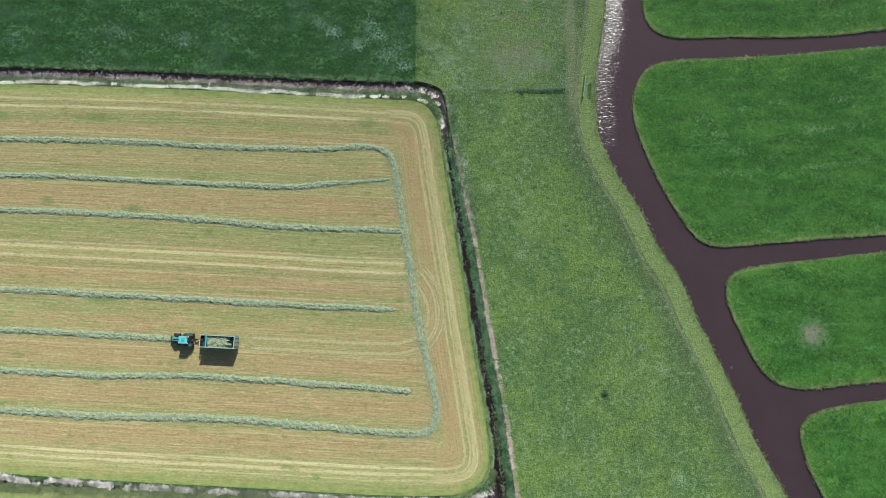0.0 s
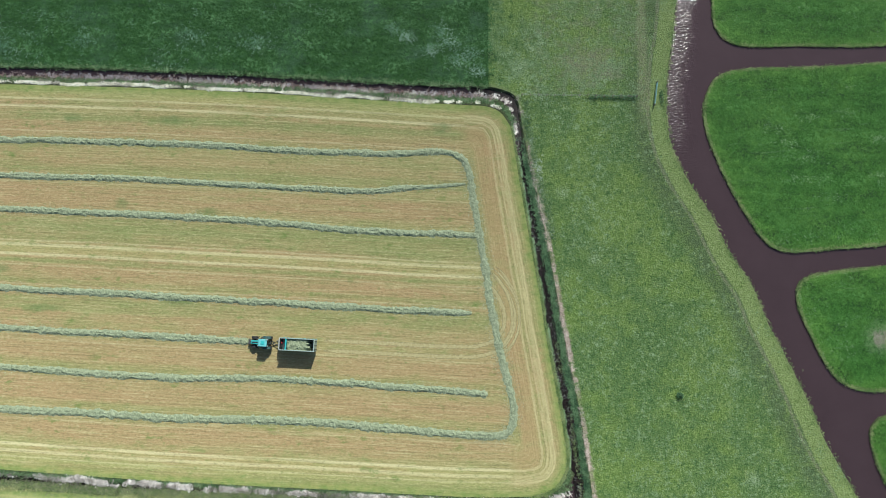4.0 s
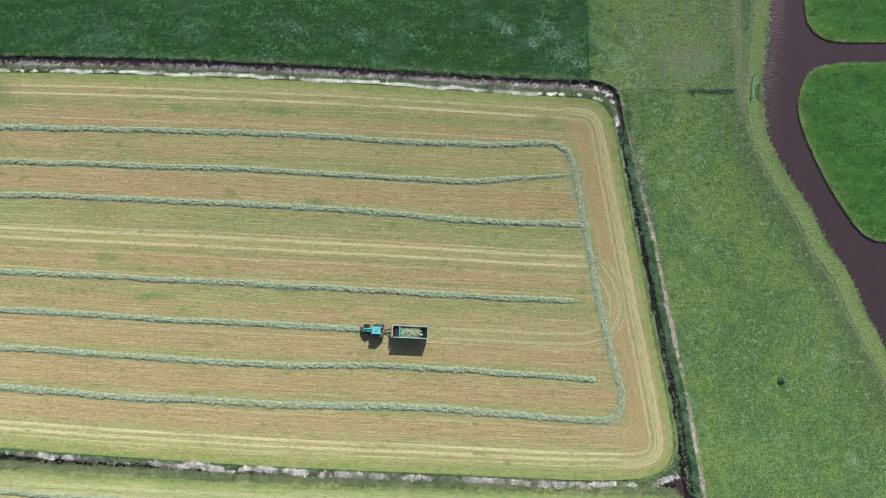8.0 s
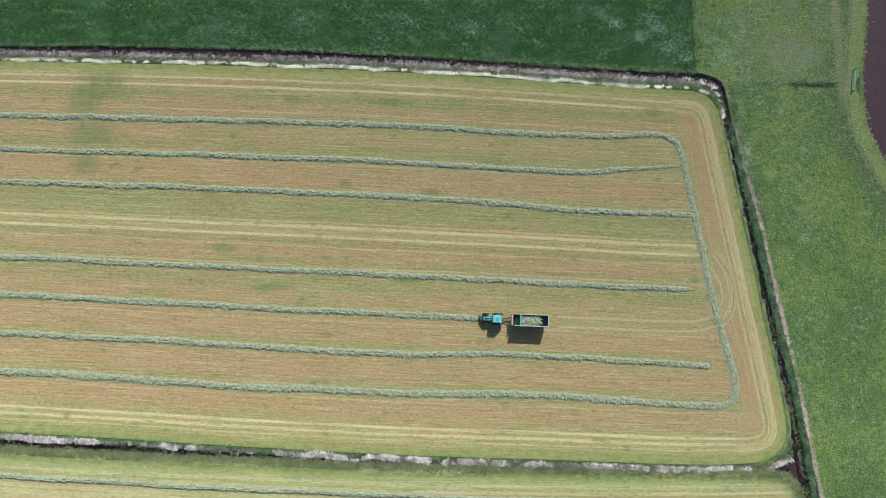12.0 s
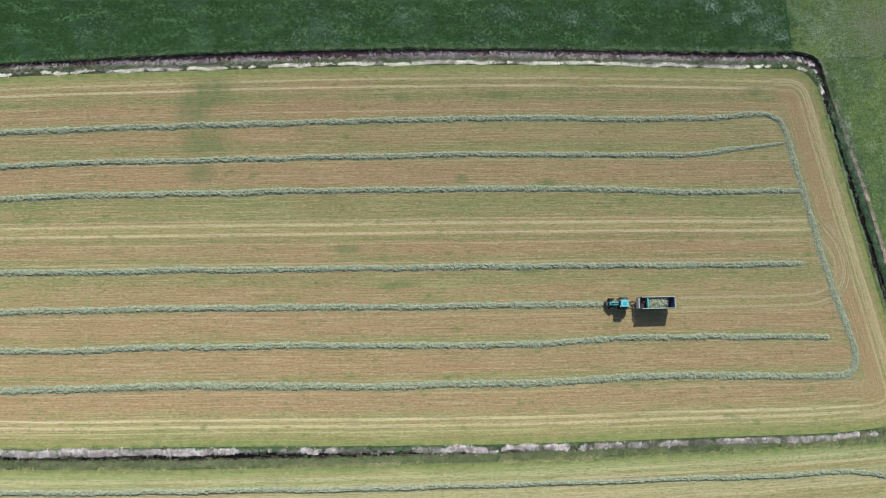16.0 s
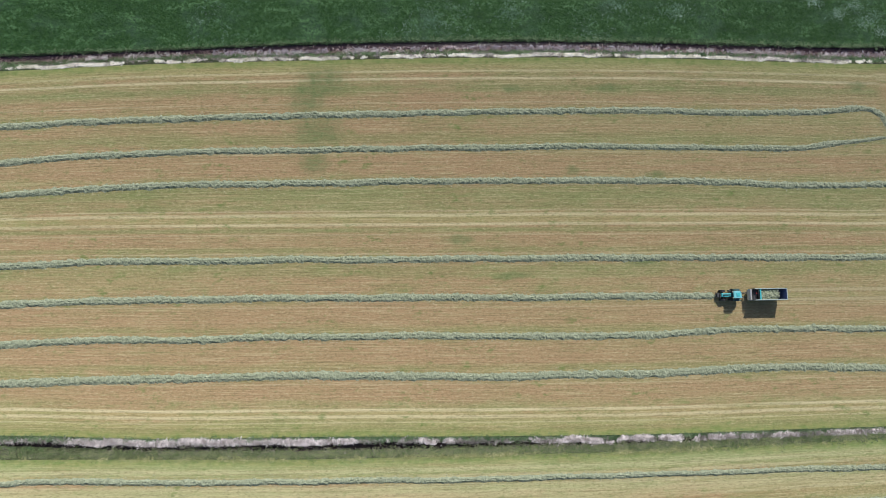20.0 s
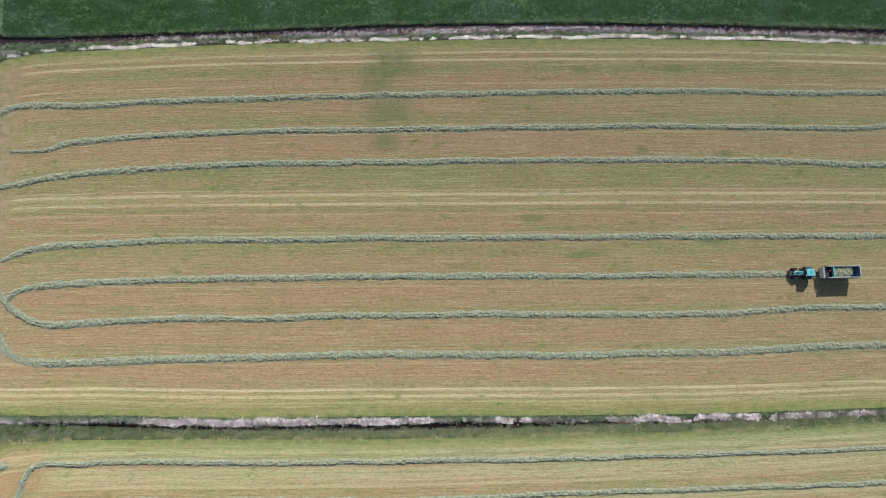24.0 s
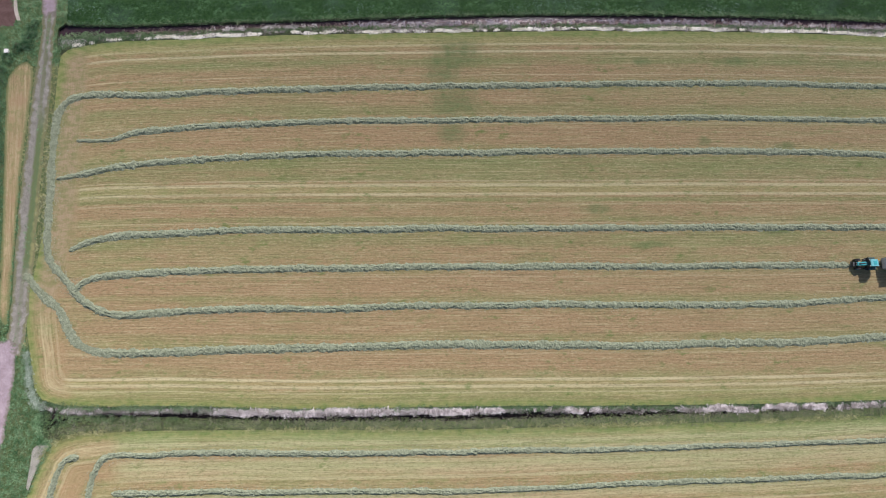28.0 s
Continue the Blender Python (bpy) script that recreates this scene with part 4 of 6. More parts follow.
# ---------------------------------------------------------------- hay
def swath(points, wide=0.72, high=0.21, seed=1, thin=None, flat=0.0, strewn=1.0, label="grey-green raked hay swath lying on stubble", group="hay swaths"):
    """One windrow: a ragged mound of wilted grass along the line. thin: half-width factors near the start and the end. flat: how many metres at the end lie pressed down. strewn: how much hay lies loose beside it."""
    line = curve(points, 0.12)
    n, across = len(line), 15
    run = np.arange(n) * 0.12
    line = line + sides(line, False) * ((vnoise(run * 0.16, run * 0, seed + 40) - 0.5) * 0.30)[:, None]
    side = sides(line, False)
    s = np.linspace(-1, 1, across)
    a, b = np.meshgrid(run, s, indexing="ij")
    taper = np.ones(n)
    if thin:
        taper = np.interp(run, [0, 5, 12, run[-1] - 14, run[-1] - 7, run[-1]], (thin[0], thin[1], 1, 1, thin[2], thin[3]))
    ends = np.minimum(1, np.minimum(run, run[-1] - run) / 0.9 + 0.35)
    half = wide * taper * (0.82 + 0.36 * vnoise(run * 0.8, run * 0, seed)) * (0.9 + 0.25 * vnoise(run * 3.1, run * 0, seed + 9)) * ends
    lump = vnoise(a * 0.9, b * 1.2 + 5, seed + 2)
    fold = 1 - np.abs(2 * vnoise(a * 1.7 + b * 0.9, b * 1.2 + 3, seed + 3) - 1)
    cross = 1 - np.abs(2 * vnoise(a * 2.1 - b * 0.8, b * 1.7 + 7, seed + 6) - 1)
    curl = 1 - np.abs(2 * vnoise(a * 3.4, b * 2.6, seed + 4) - 1)
    z = high * (taper * ends)[:, None] ** 0.7 * (1 - np.abs(b) ** 2.4) * (0.15 + 0.4 * lump + 1.35 * fold * cross + 0.65 * curl)
    if flat:
        z *= np.interp(run, [run[-1] - flat - 4, run[-1] - flat], [1, 0.35])[:, None]
    rag = (vnoise(a * 3.3, b * 2 + 9, seed + 5) - 0.5) * 0.35
    p = line[:, None] + side[:, None] * (half[:, None, None] * (s[None, :, None] + rag[..., None] * np.abs(b)[..., None]))
    v = np.concatenate([p, np.maximum(z, 0.0)[..., None] + 0.008], -1).reshape(-1, 3)
    k = (np.arange(n - 1)[:, None] * across + np.arange(across - 1)[None]).reshape(-1, 1)
    row = thing("hay_swath", label, "hay row", group)
    new("mound", quick_mesh("mound", v, k + [0, across, across + 1, 1], HAY, 4)).parent = row
    stray = tufts("loose_hay", beside(line, int(24 * strewn), 0.0, 0.62 * strewn ** 0.4, 60 + seed), 0.03, HAY_BLADE, "", "", 3, 0.24, 0.045, 0.5, 5 + seed)
    tagged(stray, kind="stuff").parent = row
    return row


swath([(-225.1, 38.8), (-223.3, 41.2), (-220.1, 42.3), (-208.9, 42), (-191.8, 42.2), (-168.3, 42.1), (-145, 41.8), (-108.5, 41), (-70.9, 39.8), (-50.5, 38.5), (-32.3, 38), (-20, 38.3), (-17.4, 37.9), (-15, 36.5), (-14.0, 34.2)], seed=1)
swath([(-221.5, 32.6), (-214.4, 32.7), (-210.5, 33.9), (-203.3, 34.4), (-191, 34.8), (-172, 34.9), (-146, 34.1), (-108.8, 33.1), (-71.5, 31.6), (-50, 30.3), (-35.7, 29.7), (-26.5, 30.3), (-14.5, 31.1)], seed=2, thin=(0.5, 0.6, 0.65, 0.45), wide=0.68)
swath([(-225.2, 24.8), (-219.8, 25.7), (-214.3, 26.6), (-203.3, 27.5), (-190, 27.9), (-172, 27.8), (-146, 26.8), (-121.2, 26.1), (-84.5, 24.4), (-59.5, 23), (-34, 20.9), (-12, 20.1)], seed=3, thin=(0.6, 0.9, 1, 0.8))
swath([(-222.5, 10.1), (-219.5, 11.4), (-214.2, 12.4), (-203.3, 12.6), (-192, 12.5), (-175, 11.7), (-147, 10.5), (-109.7, 8.5), (-73.2, 6.7), (-35.7, 4.6), (-13.5, 3.5)], seed=4, thin=(0.6, 0.9, 1, 0.8))
swath([(-221.6, 1.9), (-220.8, 2.8), (-219.4, 3.9), (-216.3, 4.6), (-208.8, 4.7), (-192.4, 4.5), (-179, 3.9), (-147, 2.4), (-110, 0.2), (-73.8, -1.7), (-59.8, -2.36)], seed=5)
swath([(-222, 2.8), (-221.4, 2.1), (-219.4, -0.2), (-216.2, -2.3), (-213, -3.1), (-203.4, -3.2), (-192.6, -3.4), (-179, -4.2), (-145.2, -5.7), (-110.3, -7.8), (-74.4, -9.9), (-62.2, -10), (-52.3, -10.1), (-37.3, -11), (-10.2, -13)], seed=6)
swath([(-9.2, -21.5), (-25, -20.3), (-36.2, -19.4), (-50, -18.7), (-75, -18), (-110.6, -16.2), (-133.8, -14.5), (-156.6, -12.9), (-178, -12.1), (-192.7, -11.4), (-214, -10.4), (-218.2, -9.5), (-220.8, -7.7), (-222.6, -4.9), (-224.2, -1.4), (-226.7, 1.2), (-228.6, 3.6), (-230.6, 6.2)], 0.8, seed=7, thin=(1, 1, 1, 0.7), flat=22.0)
swath([(-15, 36.5), (-13.7, 33.4), (-12.9, 27.2), (-12, 21.2), (-11, 15.2), (-10, 9), (-9, 3.4), (-8, -2.4), (-6.7, -8.1), (-5.6, -12.6), (-4.9, -16), (-5.1, -18.8), (-6.3, -20.8), (-9.2, -21.5), (-12.2, -21.4)], 0.78, 0.13, seed=8, strewn=2.6, label="thin flattened hay swath along the headland")
swath([(-223.9, 40.7), (-225.1, 38.8), (-225.7, 35.2), (-226, 29.3), (-226.2, 23.4), (-226.5, 17.7), (-226.6, 12), (-226.1, 8.6), (-223.7, 5.1), (-221.5, 2.2), (-220.8, 1.4)], 0.72, 0.15, seed=9, strewn=2.0, label="thin flattened hay swath along the headland")
swath([(-218.3, -37.5), (-217.3, -32.7), (-215.8, -30.2), (-213.8, -29.5), (-206.6, -30.1), (-203.5, -30), (-182.4, -31.9), (-165, -33.2), (-150, -34.3), (-111, -36.9), (-58, -39.7), (-28, -41.2), (-6, -42.2), (-1.4, -43.5), (2.0, -45.8), (4, -51)], 0.56, 0.22, seed=10, group="hay swaths of the south meadow")
swath([(-219.9, -29.2), (-222.4, -29.7), (-223.9, -32.1), (-225, -36.2), (-225.6, -42), (-226, -50)], 0.56, 0.22, seed=11, group="hay swaths of the south meadow")
swath([(-214, -36.3), (-193.1, -38), (-152, -41.5), (-104, -44), (-60, -46.5), (-20, -48.5), (0, -50)], 0.56, 0.22, seed=12, group="hay swaths of the south meadow")

# ---------------------------------------------------------------- growth
def runs(p, axis, seed, scale, cut):
    """Keeps stretches of a line of plants, with ragged gaps between them."""
    u, o = p[:, axis], p[:, 1 - axis]
    f = vnoise(u * scale, u * 0, seed) * 0.4 + vnoise(u * scale * 4, o * 0.4, seed + 1) * 0.2 + vnoise(u * 0.75, o * 1.3, seed + 2) * 0.4
    return p[np.clip((f - cut) / 0.22 + 0.5, 0, 1) > np.random.default_rng(seed).uniform(0, 1, len(p))]


tall = scatter(DARK_RING, 5.0, 1, lambda p: p[:, 1] < 80)
tall = tall[vnoise(tall[:, 0] * 0.9, tall[:, 1] * 0.9, 21) + np.random.default_rng(3).uniform(0, 0.6, len(tall)) > 0.55]
tufts("tall_grass", tall, 0, DARK_BLADE, "dark green tall grass standing in dense tufts", "grass", 9, 0.55, 0.06, 0.36, 1, 3.6 + 1.1 * vnoise(tall[:, :1] * 0.12, tall[:, 1:] * 0.2, 14))
pale = scatter(DARK_RING, 1.1, 2, lambda p: (p[:, 1] < 80) & (vnoise(p[:, 0] * 0.4, p[:, 1] * 0.5, 8) * 0.6 + vnoise(p[:, 0] * 0.06, p[:, 1] * 0.09, 12) > 0.96))
tufts("pale_grass", np.repeat(pale, 2, 0) + np.random.default_rng(22).normal(0, 0.45, (len(pale) * 2, 2)), 0.15, PALE_BLADE, "pale seeding grass patches in the dark field", "grass", 4, 0.36, 0.06, 0.4, 2)
stray_grass = np.random.default_rng(24).uniform((-9.8, 53.6), (-6.4, 80), (900, 2))
stray_grass = stray_grass[(stray_grass[:, 0] + 9.8) / 3.4 < np.random.default_rng(25).uniform(0, 1, 900) ** 2 * vnoise(stray_grass[:, 0] * 0.6, stray_grass[:, 1] * 0.5, 26) * 1.4]
tufts("stray_grass", stray_grass, 0.0, DARK_BLADE, "dark green tufts straying into the pasture", "grass", 8, 0.5, 0.06, 0.4, 27)
spots = np.vstack([np.random.default_rng(70 + i).normal((x, y), (r * 0.75, r * 0.5), (int(r * 36), 2)) for i, (x, y, r) in enumerate(((-31, 66.5, 1.1), (-27.5, 64.5, 1.5), (-22.5, 61.5, 1.6), (-18, 63, 1.8), (-16.5, 59, 1.8), (-13.5, 60.5, 1.6), (-12, 56.5, 1.2), (-20, 66, 1.4), (-62, 63, 2.4), (-76, 65, 2.2), (-100, 64, 2.5), (-118, 62, 2.2)))])
tufts("pale_grass", np.repeat(spots, 2, 0) + np.random.default_rng(23).normal(0, 0.5, (len(spots) * 2, 2)), 0.2, PALE_BLADE, "pale seeding grass patches in the dark field", "grass", 5, 0.36, 0.065, 0.4, 71)
tufts("ditch_edge_grass", beside(DARK_S, 9, 0.0, 0.3, 3), 0.0, WEED, "green grass leaning over the ditch", "grass", 6, 0.5, 0.07, 0.8, 3)
for n, ring in enumerate((ISLE_A, ISLE_B, ISLE_C, ISLE_D)):
    ok = lambda p: (p[:, 0] < 98) & (p[:, 1] < 80) & (p[:, 1] > -45)
    spots = scatter(ring, 5.0, 10 + n, ok)
    spots = spots[np.hypot(spots[:, 0] - 71.4, spots[:, 1] + 1.3) > np.random.default_rng(n).uniform(0.6, 4.6, len(spots))]
    rimward = away(spots, ring) + 3.5 * vnoise(spots[:, 0] * 0.5, spots[:, 1] * 0.5, 16) + np.random.default_rng(40 + n).normal(0, 0.7, len(spots)) < 5.0
    inner = spots[~rimward]
    tufts("meadow_grass", inner, ISLE_Z, SHADE_BLADE, "deep green long meadow grass", "grass", 7, 0.55, 0.07, 0.26, 130 + n, 3.9 + 1.2 * vnoise(inner[:, :1] * 0.1, inner[:, 1:] * 0.1, 15))
    spots = spots[rimward]
    tufts("meadow_grass", spots, ISLE_Z, LUSH_BLADE, "bright green long meadow grass", "grass", 7, 0.48, 0.075, 0.26, 10 + n, 3.9 + 1.2 * vnoise(spots[:, :1] * 0.1, spots[:, 1:] * 0.1, 15))
    rim = np.vstack([ring, ring[:1]])
    rim = rim[(rim[:, 0] < 100)]
    tufts("bank_grass", beside(rim, 26, -0.12, 0.2, 20 + n), ISLE_Z - 0.05, RIM_BLADE, "pale green ragged grass along the water", "grass", 6, 0.3, 0.07, 0.6, 20 + n)
clumps = scatter(PAST_RING, 1.6, 34, lambda p: (p[:, 1] < 80) & (p[:, 1] > -45) & (p[:, 0] < 70))
clumps = clumps[vnoise(clumps[:, 0] * 0.08, clumps[:, 1] * 0.08, 36) + np.random.default_rng(35).uniform(0, 1.6, len(clumps)) > 2.0]
clumps = np.repeat(clumps, 9, 0) + np.random.default_rng(36).normal(0, 0.42, (len(clumps) * 9, 2))
herd = np.random.default_rng(37).uniform((-8, 51.5), (26, 78), (260, 2))
herd = herd[vnoise(herd[:, 0] * 0.14, herd[:, 1] * 0.14, 39) > 0.45]
clumps = np.vstack([clumps, np.repeat(herd, 10, 0) + np.random.default_rng(38).normal(0, 0.45, (len(herd) * 10, 2))])
tufts("pale_clumps", clumps, 0.02, PALE_WEED, "pale blue-green weed clumps in the pasture", "weeds", 4, 0.3, 0.05, 0.4, 34)
for n, ring in enumerate((ISLE_A, ISLE_B, ISLE_C, ISLE_D)):
    seeds = scatter(ring, 1.6, 110 + n, lambda p: (p[:, 0] < 98) & (p[:, 1] < 80) & (p[:, 1] > -45))
    seeds = seeds[vnoise(seeds[:, 0] * 0.35, seeds[:, 1] * 0.7, 37) * 0.6 + vnoise(seeds[:, 0] * 0.07, seeds[:, 1] * 0.12, 38) * 0.6 > 0.74]
    tufts("seeding_grass", seeds, ISLE_Z + 0.1, MEADOW_PALE, "paler seeding grass in the lush meadow", "grass", 4, 0.34, 0.055, 0.4, 110 + n)
seed_clumps = [(59.5, 46.0), (67.3, 47.1), (55.7, 32.4), (60.4, 32.1), (75.7, 41.2), (75.5, 31.4), (63.1, 28.4), (58.3, 36.6), (54.4, 40.1), (81.0, 48.0), (83.4, 42.0), (51.6, 43.9)]
drifts = [np.random.default_rng(170 + i).normal(c, (1.5, 0.6), (46, 2)) for i, c in enumerate(seed_clumps)]
drifts += [beside(curve([(72.2, 41.1), (79.3, 41.6)], 0.5), 9, 0.0, 0.3, 185), beside(curve([(71.6, 33.2), (85.7, 34.6)], 0.5), 9, 0.0, 0.3, 186)]
tufts("seeding_grass", np.vstack(drifts), ISLE_Z + 0.12, MEADOW_PALE, "pale seeding grass clumps in the lush meadow", "grass", 4, 0.36, 0.06, 0.4, 187)
turf = scatter(PAST_RING, 2.6, 30, lambda p: (p[:, 1] < 80) & (p[:, 1] > -45) & (p[:, 0] < 70))
turf = turf[vnoise(turf[:, 0] * 0.7, turf[:, 1] * 0.7, 33) + np.random.default_rng(4).uniform(0, 0.5, len(turf)) > 0.7]
tufts("pasture_grass", turf, 0, TURF_BLADE, "grazed pasture grass tufts", "grass", 6, 0.30, 0.08, 0.4, 30)
tufts("canal_bank_grass", beside(CANAL_W[20:], 18, -0.2, 0.40, 31), -0.03, RIM_BLADE, "yellow-green rough grass on the canal bank", "grass", 6, 0.3, 0.075, 0.5, 31)
tufts("rushes", runs(beside(CANAL_W[20:], 5, -7.5, 2.2, 32), 1, 5, 0.25, 0.5), 0.0, WEED, "dark green rush tufts in rough pasture", "rushes", 7, 0.4, 0.07, 0.8, 32)
# north ditch: brown reed by the water, weeds above, bleached reed along the stubble
tufts("brown_reeds", beside(MOWN_N[12:-6], 12, -2.1, 0.45, 40), -0.45, REED_BROWN, "brown dead reeds in the shallow ditch", "reeds", 6, 0.45, 0.07, 0.8, 40)
tufts("pink_reeds", runs(beside(MOWN_N[60:-6], 34, -2.05, 0.36, 47), 0, 15, 0.1, 0.54), -0.4, REED_GREY, "grey-lavender dead reeds in the shallow ditch", "reeds", 6, 0.42, 0.07, 0.6, 47, 0.9)
tufts("pink_reeds", runs(beside(MOWN_N[24:-6], 26, -1.9, 0.25, 247), 0, 17, 0.12, 0.58), -0.3, REED_DRY, "pale pinkish reeds in the shallow ditch", "reeds", 5, 0.4, 0.06, 0.6, 247, 0.9)
tufts("ditch_weeds", beside(MOWN_N, 16, -1.2, 0.35, 41), -0.2, WEED, "green weeds on the ditch bank", "weeds", 6, 0.4, 0.09, 0.6, 41)
round_corner = curve([(-12.5, 51.7), (-8.4, 51.1), (-5.9, 50.1), (-4.6, 48.5), (-4.1, 46.0), (-3.7, 42.5)], 0.5)
tufts("pink_reeds", runs(beside(round_corner, 26, 0.0, 0.28, 347), 1, 348, 0.6, 0.5), -0.4, REED_DRY, "pale broken reeds round the ditch corner", "reeds", 5, 0.42, 0.06, 0.5, 347)
cream = beside(MOWN_N[3:-4], 50, -0.40, 0.13, 42)
cream[:, 1] += (vnoise(cream[:, 0] * 0.35, cream[:, 0] * 0, 27) - 0.5) * 0.5
cream = runs(cream, 0, 25, 0.12, 0.46)
tufts("dry_reeds", cream, 0.0, REED_CREAM, "bleached cream reeds lying along the stubble edge", "reeds", 6, 0.4, 0.09, 0.28, 42, 0.7)
tufts("faded_reeds", runs(beside(MOWN_N[3:-4], 14, -0.6, 0.3, 141), 0, 28, 0.15, 0.52), -0.03, REED_FADED, "faded grey-brown dead reeds on the ditch bank", "reeds", 5, 0.45, 0.06, 0.7, 141, 0.7)
# east ditch
tufts("ditch_weeds", beside(MOWN_E, 30, -0.22, 0.16, 43), -0.06, RIM_BLADE, "green weeds on the ditch bank", "weeds", 6, 0.28, 0.08, 0.6, 43)
tufts("pale_weeds", runs(beside(MOWN_E, 22, -0.62, 0.14, 48), 1, 35, 0.2, 0.42), -0.25, PALE_WEED, "pale weeds at the water's edge", "weeds", 6, 0.32, 0.07, 0.6, 48)
rank = beside(PAST_W, 56, 0.75, 0.42, 44)
rank = rank[np.random.default_rng(144).uniform(30, 42, len(rank)) > rank[:, 1]]
tufts("ditch_weeds", rank, -0.18, DARK_WEED, "green weeds on the ditch bank", "weeds", 6, 0.45, 0.09, 0.6, 44)
inland = beside(PAST_W[8:40], 26, -1.0, 0.55, 244)
tufts("ditch_weeds", runs(inland, 1, 245, 0.3, 0.4), 0.0, WEED, "green weeds standing in the pasture beside the ditch", "weeds", 6, 0.4, 0.08, 0.6, 244)
tufts("pale_weeds", runs(inland + (0.35, 0.0), 1, 248, 0.25, 0.6), 0.05, GREY_WEED, "pale grey-green weeds beside the ditch", "weeds", 5, 0.34, 0.06, 0.5, 249)
tufts("dry_litter", runs(beside(PAST_W[18:], 40, -0.3, 0.22, 49), 1, 45, 0.2, 0.55), 0.02, LITTER, "bleached pinkish dead grass on the ditch edge", "litter", 5, 0.34, 0.06, 0.35, 49)
tufts("faded_reeds", runs(beside(PAST_W[6:], 16, -0.2, 0.35, 149), 1, 47, 0.25, 0.58), 0.0, REED_FADED, "faded grey-brown dead grass on the ditch edge", "reeds", 5, 0.4, 0.06, 0.5, 149)
floating = runs(beside(PAST_W[60:], 14, 1.95, 0.3, 55), 1, 46, 0.12, 0.42)
tufts("weed_and_glints", floating, -0.59, RIM_BLADE, "yellow-brown weed floating in the ditch", "weeds", 5, 0.25, 0.08, 0.15, 55)
# added pale tufts that imitate glints on the wet ditch bed
flecks = runs(beside(PAST_W[8:], 6, 2.4, 0.4, 255), 1, 246, 0.3, 0.5)
tufts("weed_and_glints", flecks, -0.57, FLECK, "grey specks standing in for glints in the ditch", "weeds", 4, 0.22, 0.08, 0.15, 256)
# south ditch: thick bleached reed towards the west, patches of it further east
west = beside(MOWN_S, 105, -0.95, 0.24, 45)
west[:, 1] += (vnoise(west[:, 0] * 0.3, west[:, 0] * 0, 64) - 0.5) * 0.5
thick = np.interp(west[:, 0], [-226, -200, -193, -143, -137, -108, -104, -67, -60, 0], [0.40, 0.42, 0.62, 0.64, 0.38, 0.36, 0.43, 0.43, 0.36, 0.36])
ragged = vnoise(west[:, 0] * 0.2, west[:, 0] * 0, 61) * 0.35 + vnoise(west[:, 0] * 0.55, west[:, 1] * 1.0, 62) * 0.4 + vnoise(west[:, 0] * 1.7, west[:, 1] * 1.9, 65) * 0.25
odds = np.clip((thick - ragged) / 0.34 + 0.5, 0, 1)
kept = odds > np.random.default_rng(63).uniform(0, 1, len(west))
west, odds = west[kept], odds[kept]
tufts("dry_reeds", west, 0.05, REED_DRY, "bleached pinkish reeds along the ditch", "reeds", 5, 0.48, 0.115, 0.26, 45, 0.75, (0.6 + 0.5 * odds) * np.interp(west[:, 0], [-205, -190], [0.72, 1.0]))
tufts("faded_reeds", runs(beside(MOWN_S, 24, -1.1, 0.26, 145), 0, 146, 0.2, 0.45), -0.05, REED_FADED, "faded grey-brown dead reeds along the ditch", "reeds", 5, 0.5, 0.06, 0.7, 145, 0.75)
tufts("ditch_weeds", beside(MOWN_S, 22, -0.45, 0.3, 56), -0.08, WEED, "green weeds on the ditch bank", "weeds", 6, 0.4, 0.09, 0.6, 56)
tufts("ditch_weeds", beside(SOUTH_N, 44, -0.8, 0.6, 46), -0.12, OLIVE_WEED, "green weeds on the ditch bank", "weeds", 6, 0.4, 0.09, 0.6, 46)
tufts("brown_reeds", runs(beside(SOUTH_N, 14, -0.9, 0.5, 66), 0, 71, 0.1, 0.45), -0.3, REED_FADED, "brown dead stalks on the ditch bank", "reeds", 6, 0.4, 0.07, 0.7, 66)
tufts("rank_grass", beside(SOUTH_N, 34, -0.7, 0.65, 57), -0.1, RIM_BLADE, "rank yellow-green grass on the ditch bank", "grass", 6, 0.45, 0.07, 0.6, 57)
corner = np.random.default_rng(58).normal((3.6, -33.4), (1.2, 0.24), (75, 2))
corner[:, 1] += (corner[:, 0] - 3.6) * 0.35
tufts("dry_reeds", corner, -0.1, REED_DRY, "bleached pinkish reeds at the ditch corner", "reeds", 7, 0.55, 0.08, 0.8, 58)
# overgrown corner where two ditches meet, and the ditch ends by the track
corner_weeds = scatter(np.array([(-1.5, -33.4), (2.9, -32.0), (5.1, -29.2), (6.4, -27.5), (6.6, -31.5), (5.6, -33.2), (1.0, -34.2)]), 9, 154)
tufts("ditch_weeds", corner_weeds, -0.3, WEED, "green weeds round the ditch corner", "weeds", 7, 0.5, 0.09, 0.7, 154)
north_end = scatter(np.array([(-225.2, 52.4), (-225.6, 55.6), (-221, 56.0), (-212, 55.6), (-204, 55.2), (-204, 54.2), (-214, 54.0), (-221, 53.0)]), 12, 150)
tufts("ditch_weeds", np.repeat(north_end, 2, 0) + np.random.default_rng(250).normal(0, 0.3, (len(north_end) * 2, 2)), -0.25, WEED, "green weeds filling the ditch end", "weeds", 7, 0.5, 0.09, 0.7, 150)
clump = np.random.default_rng(151).normal((-222.6, 54.0), (1.3, 0.35), (110, 2))
tufts("pink_reeds", clump, -0.2, REED_DRY, "pale pinkish reed clump at the ditch end", "reeds", 6, 0.5, 0.06, 0.7, 151, 0.8)
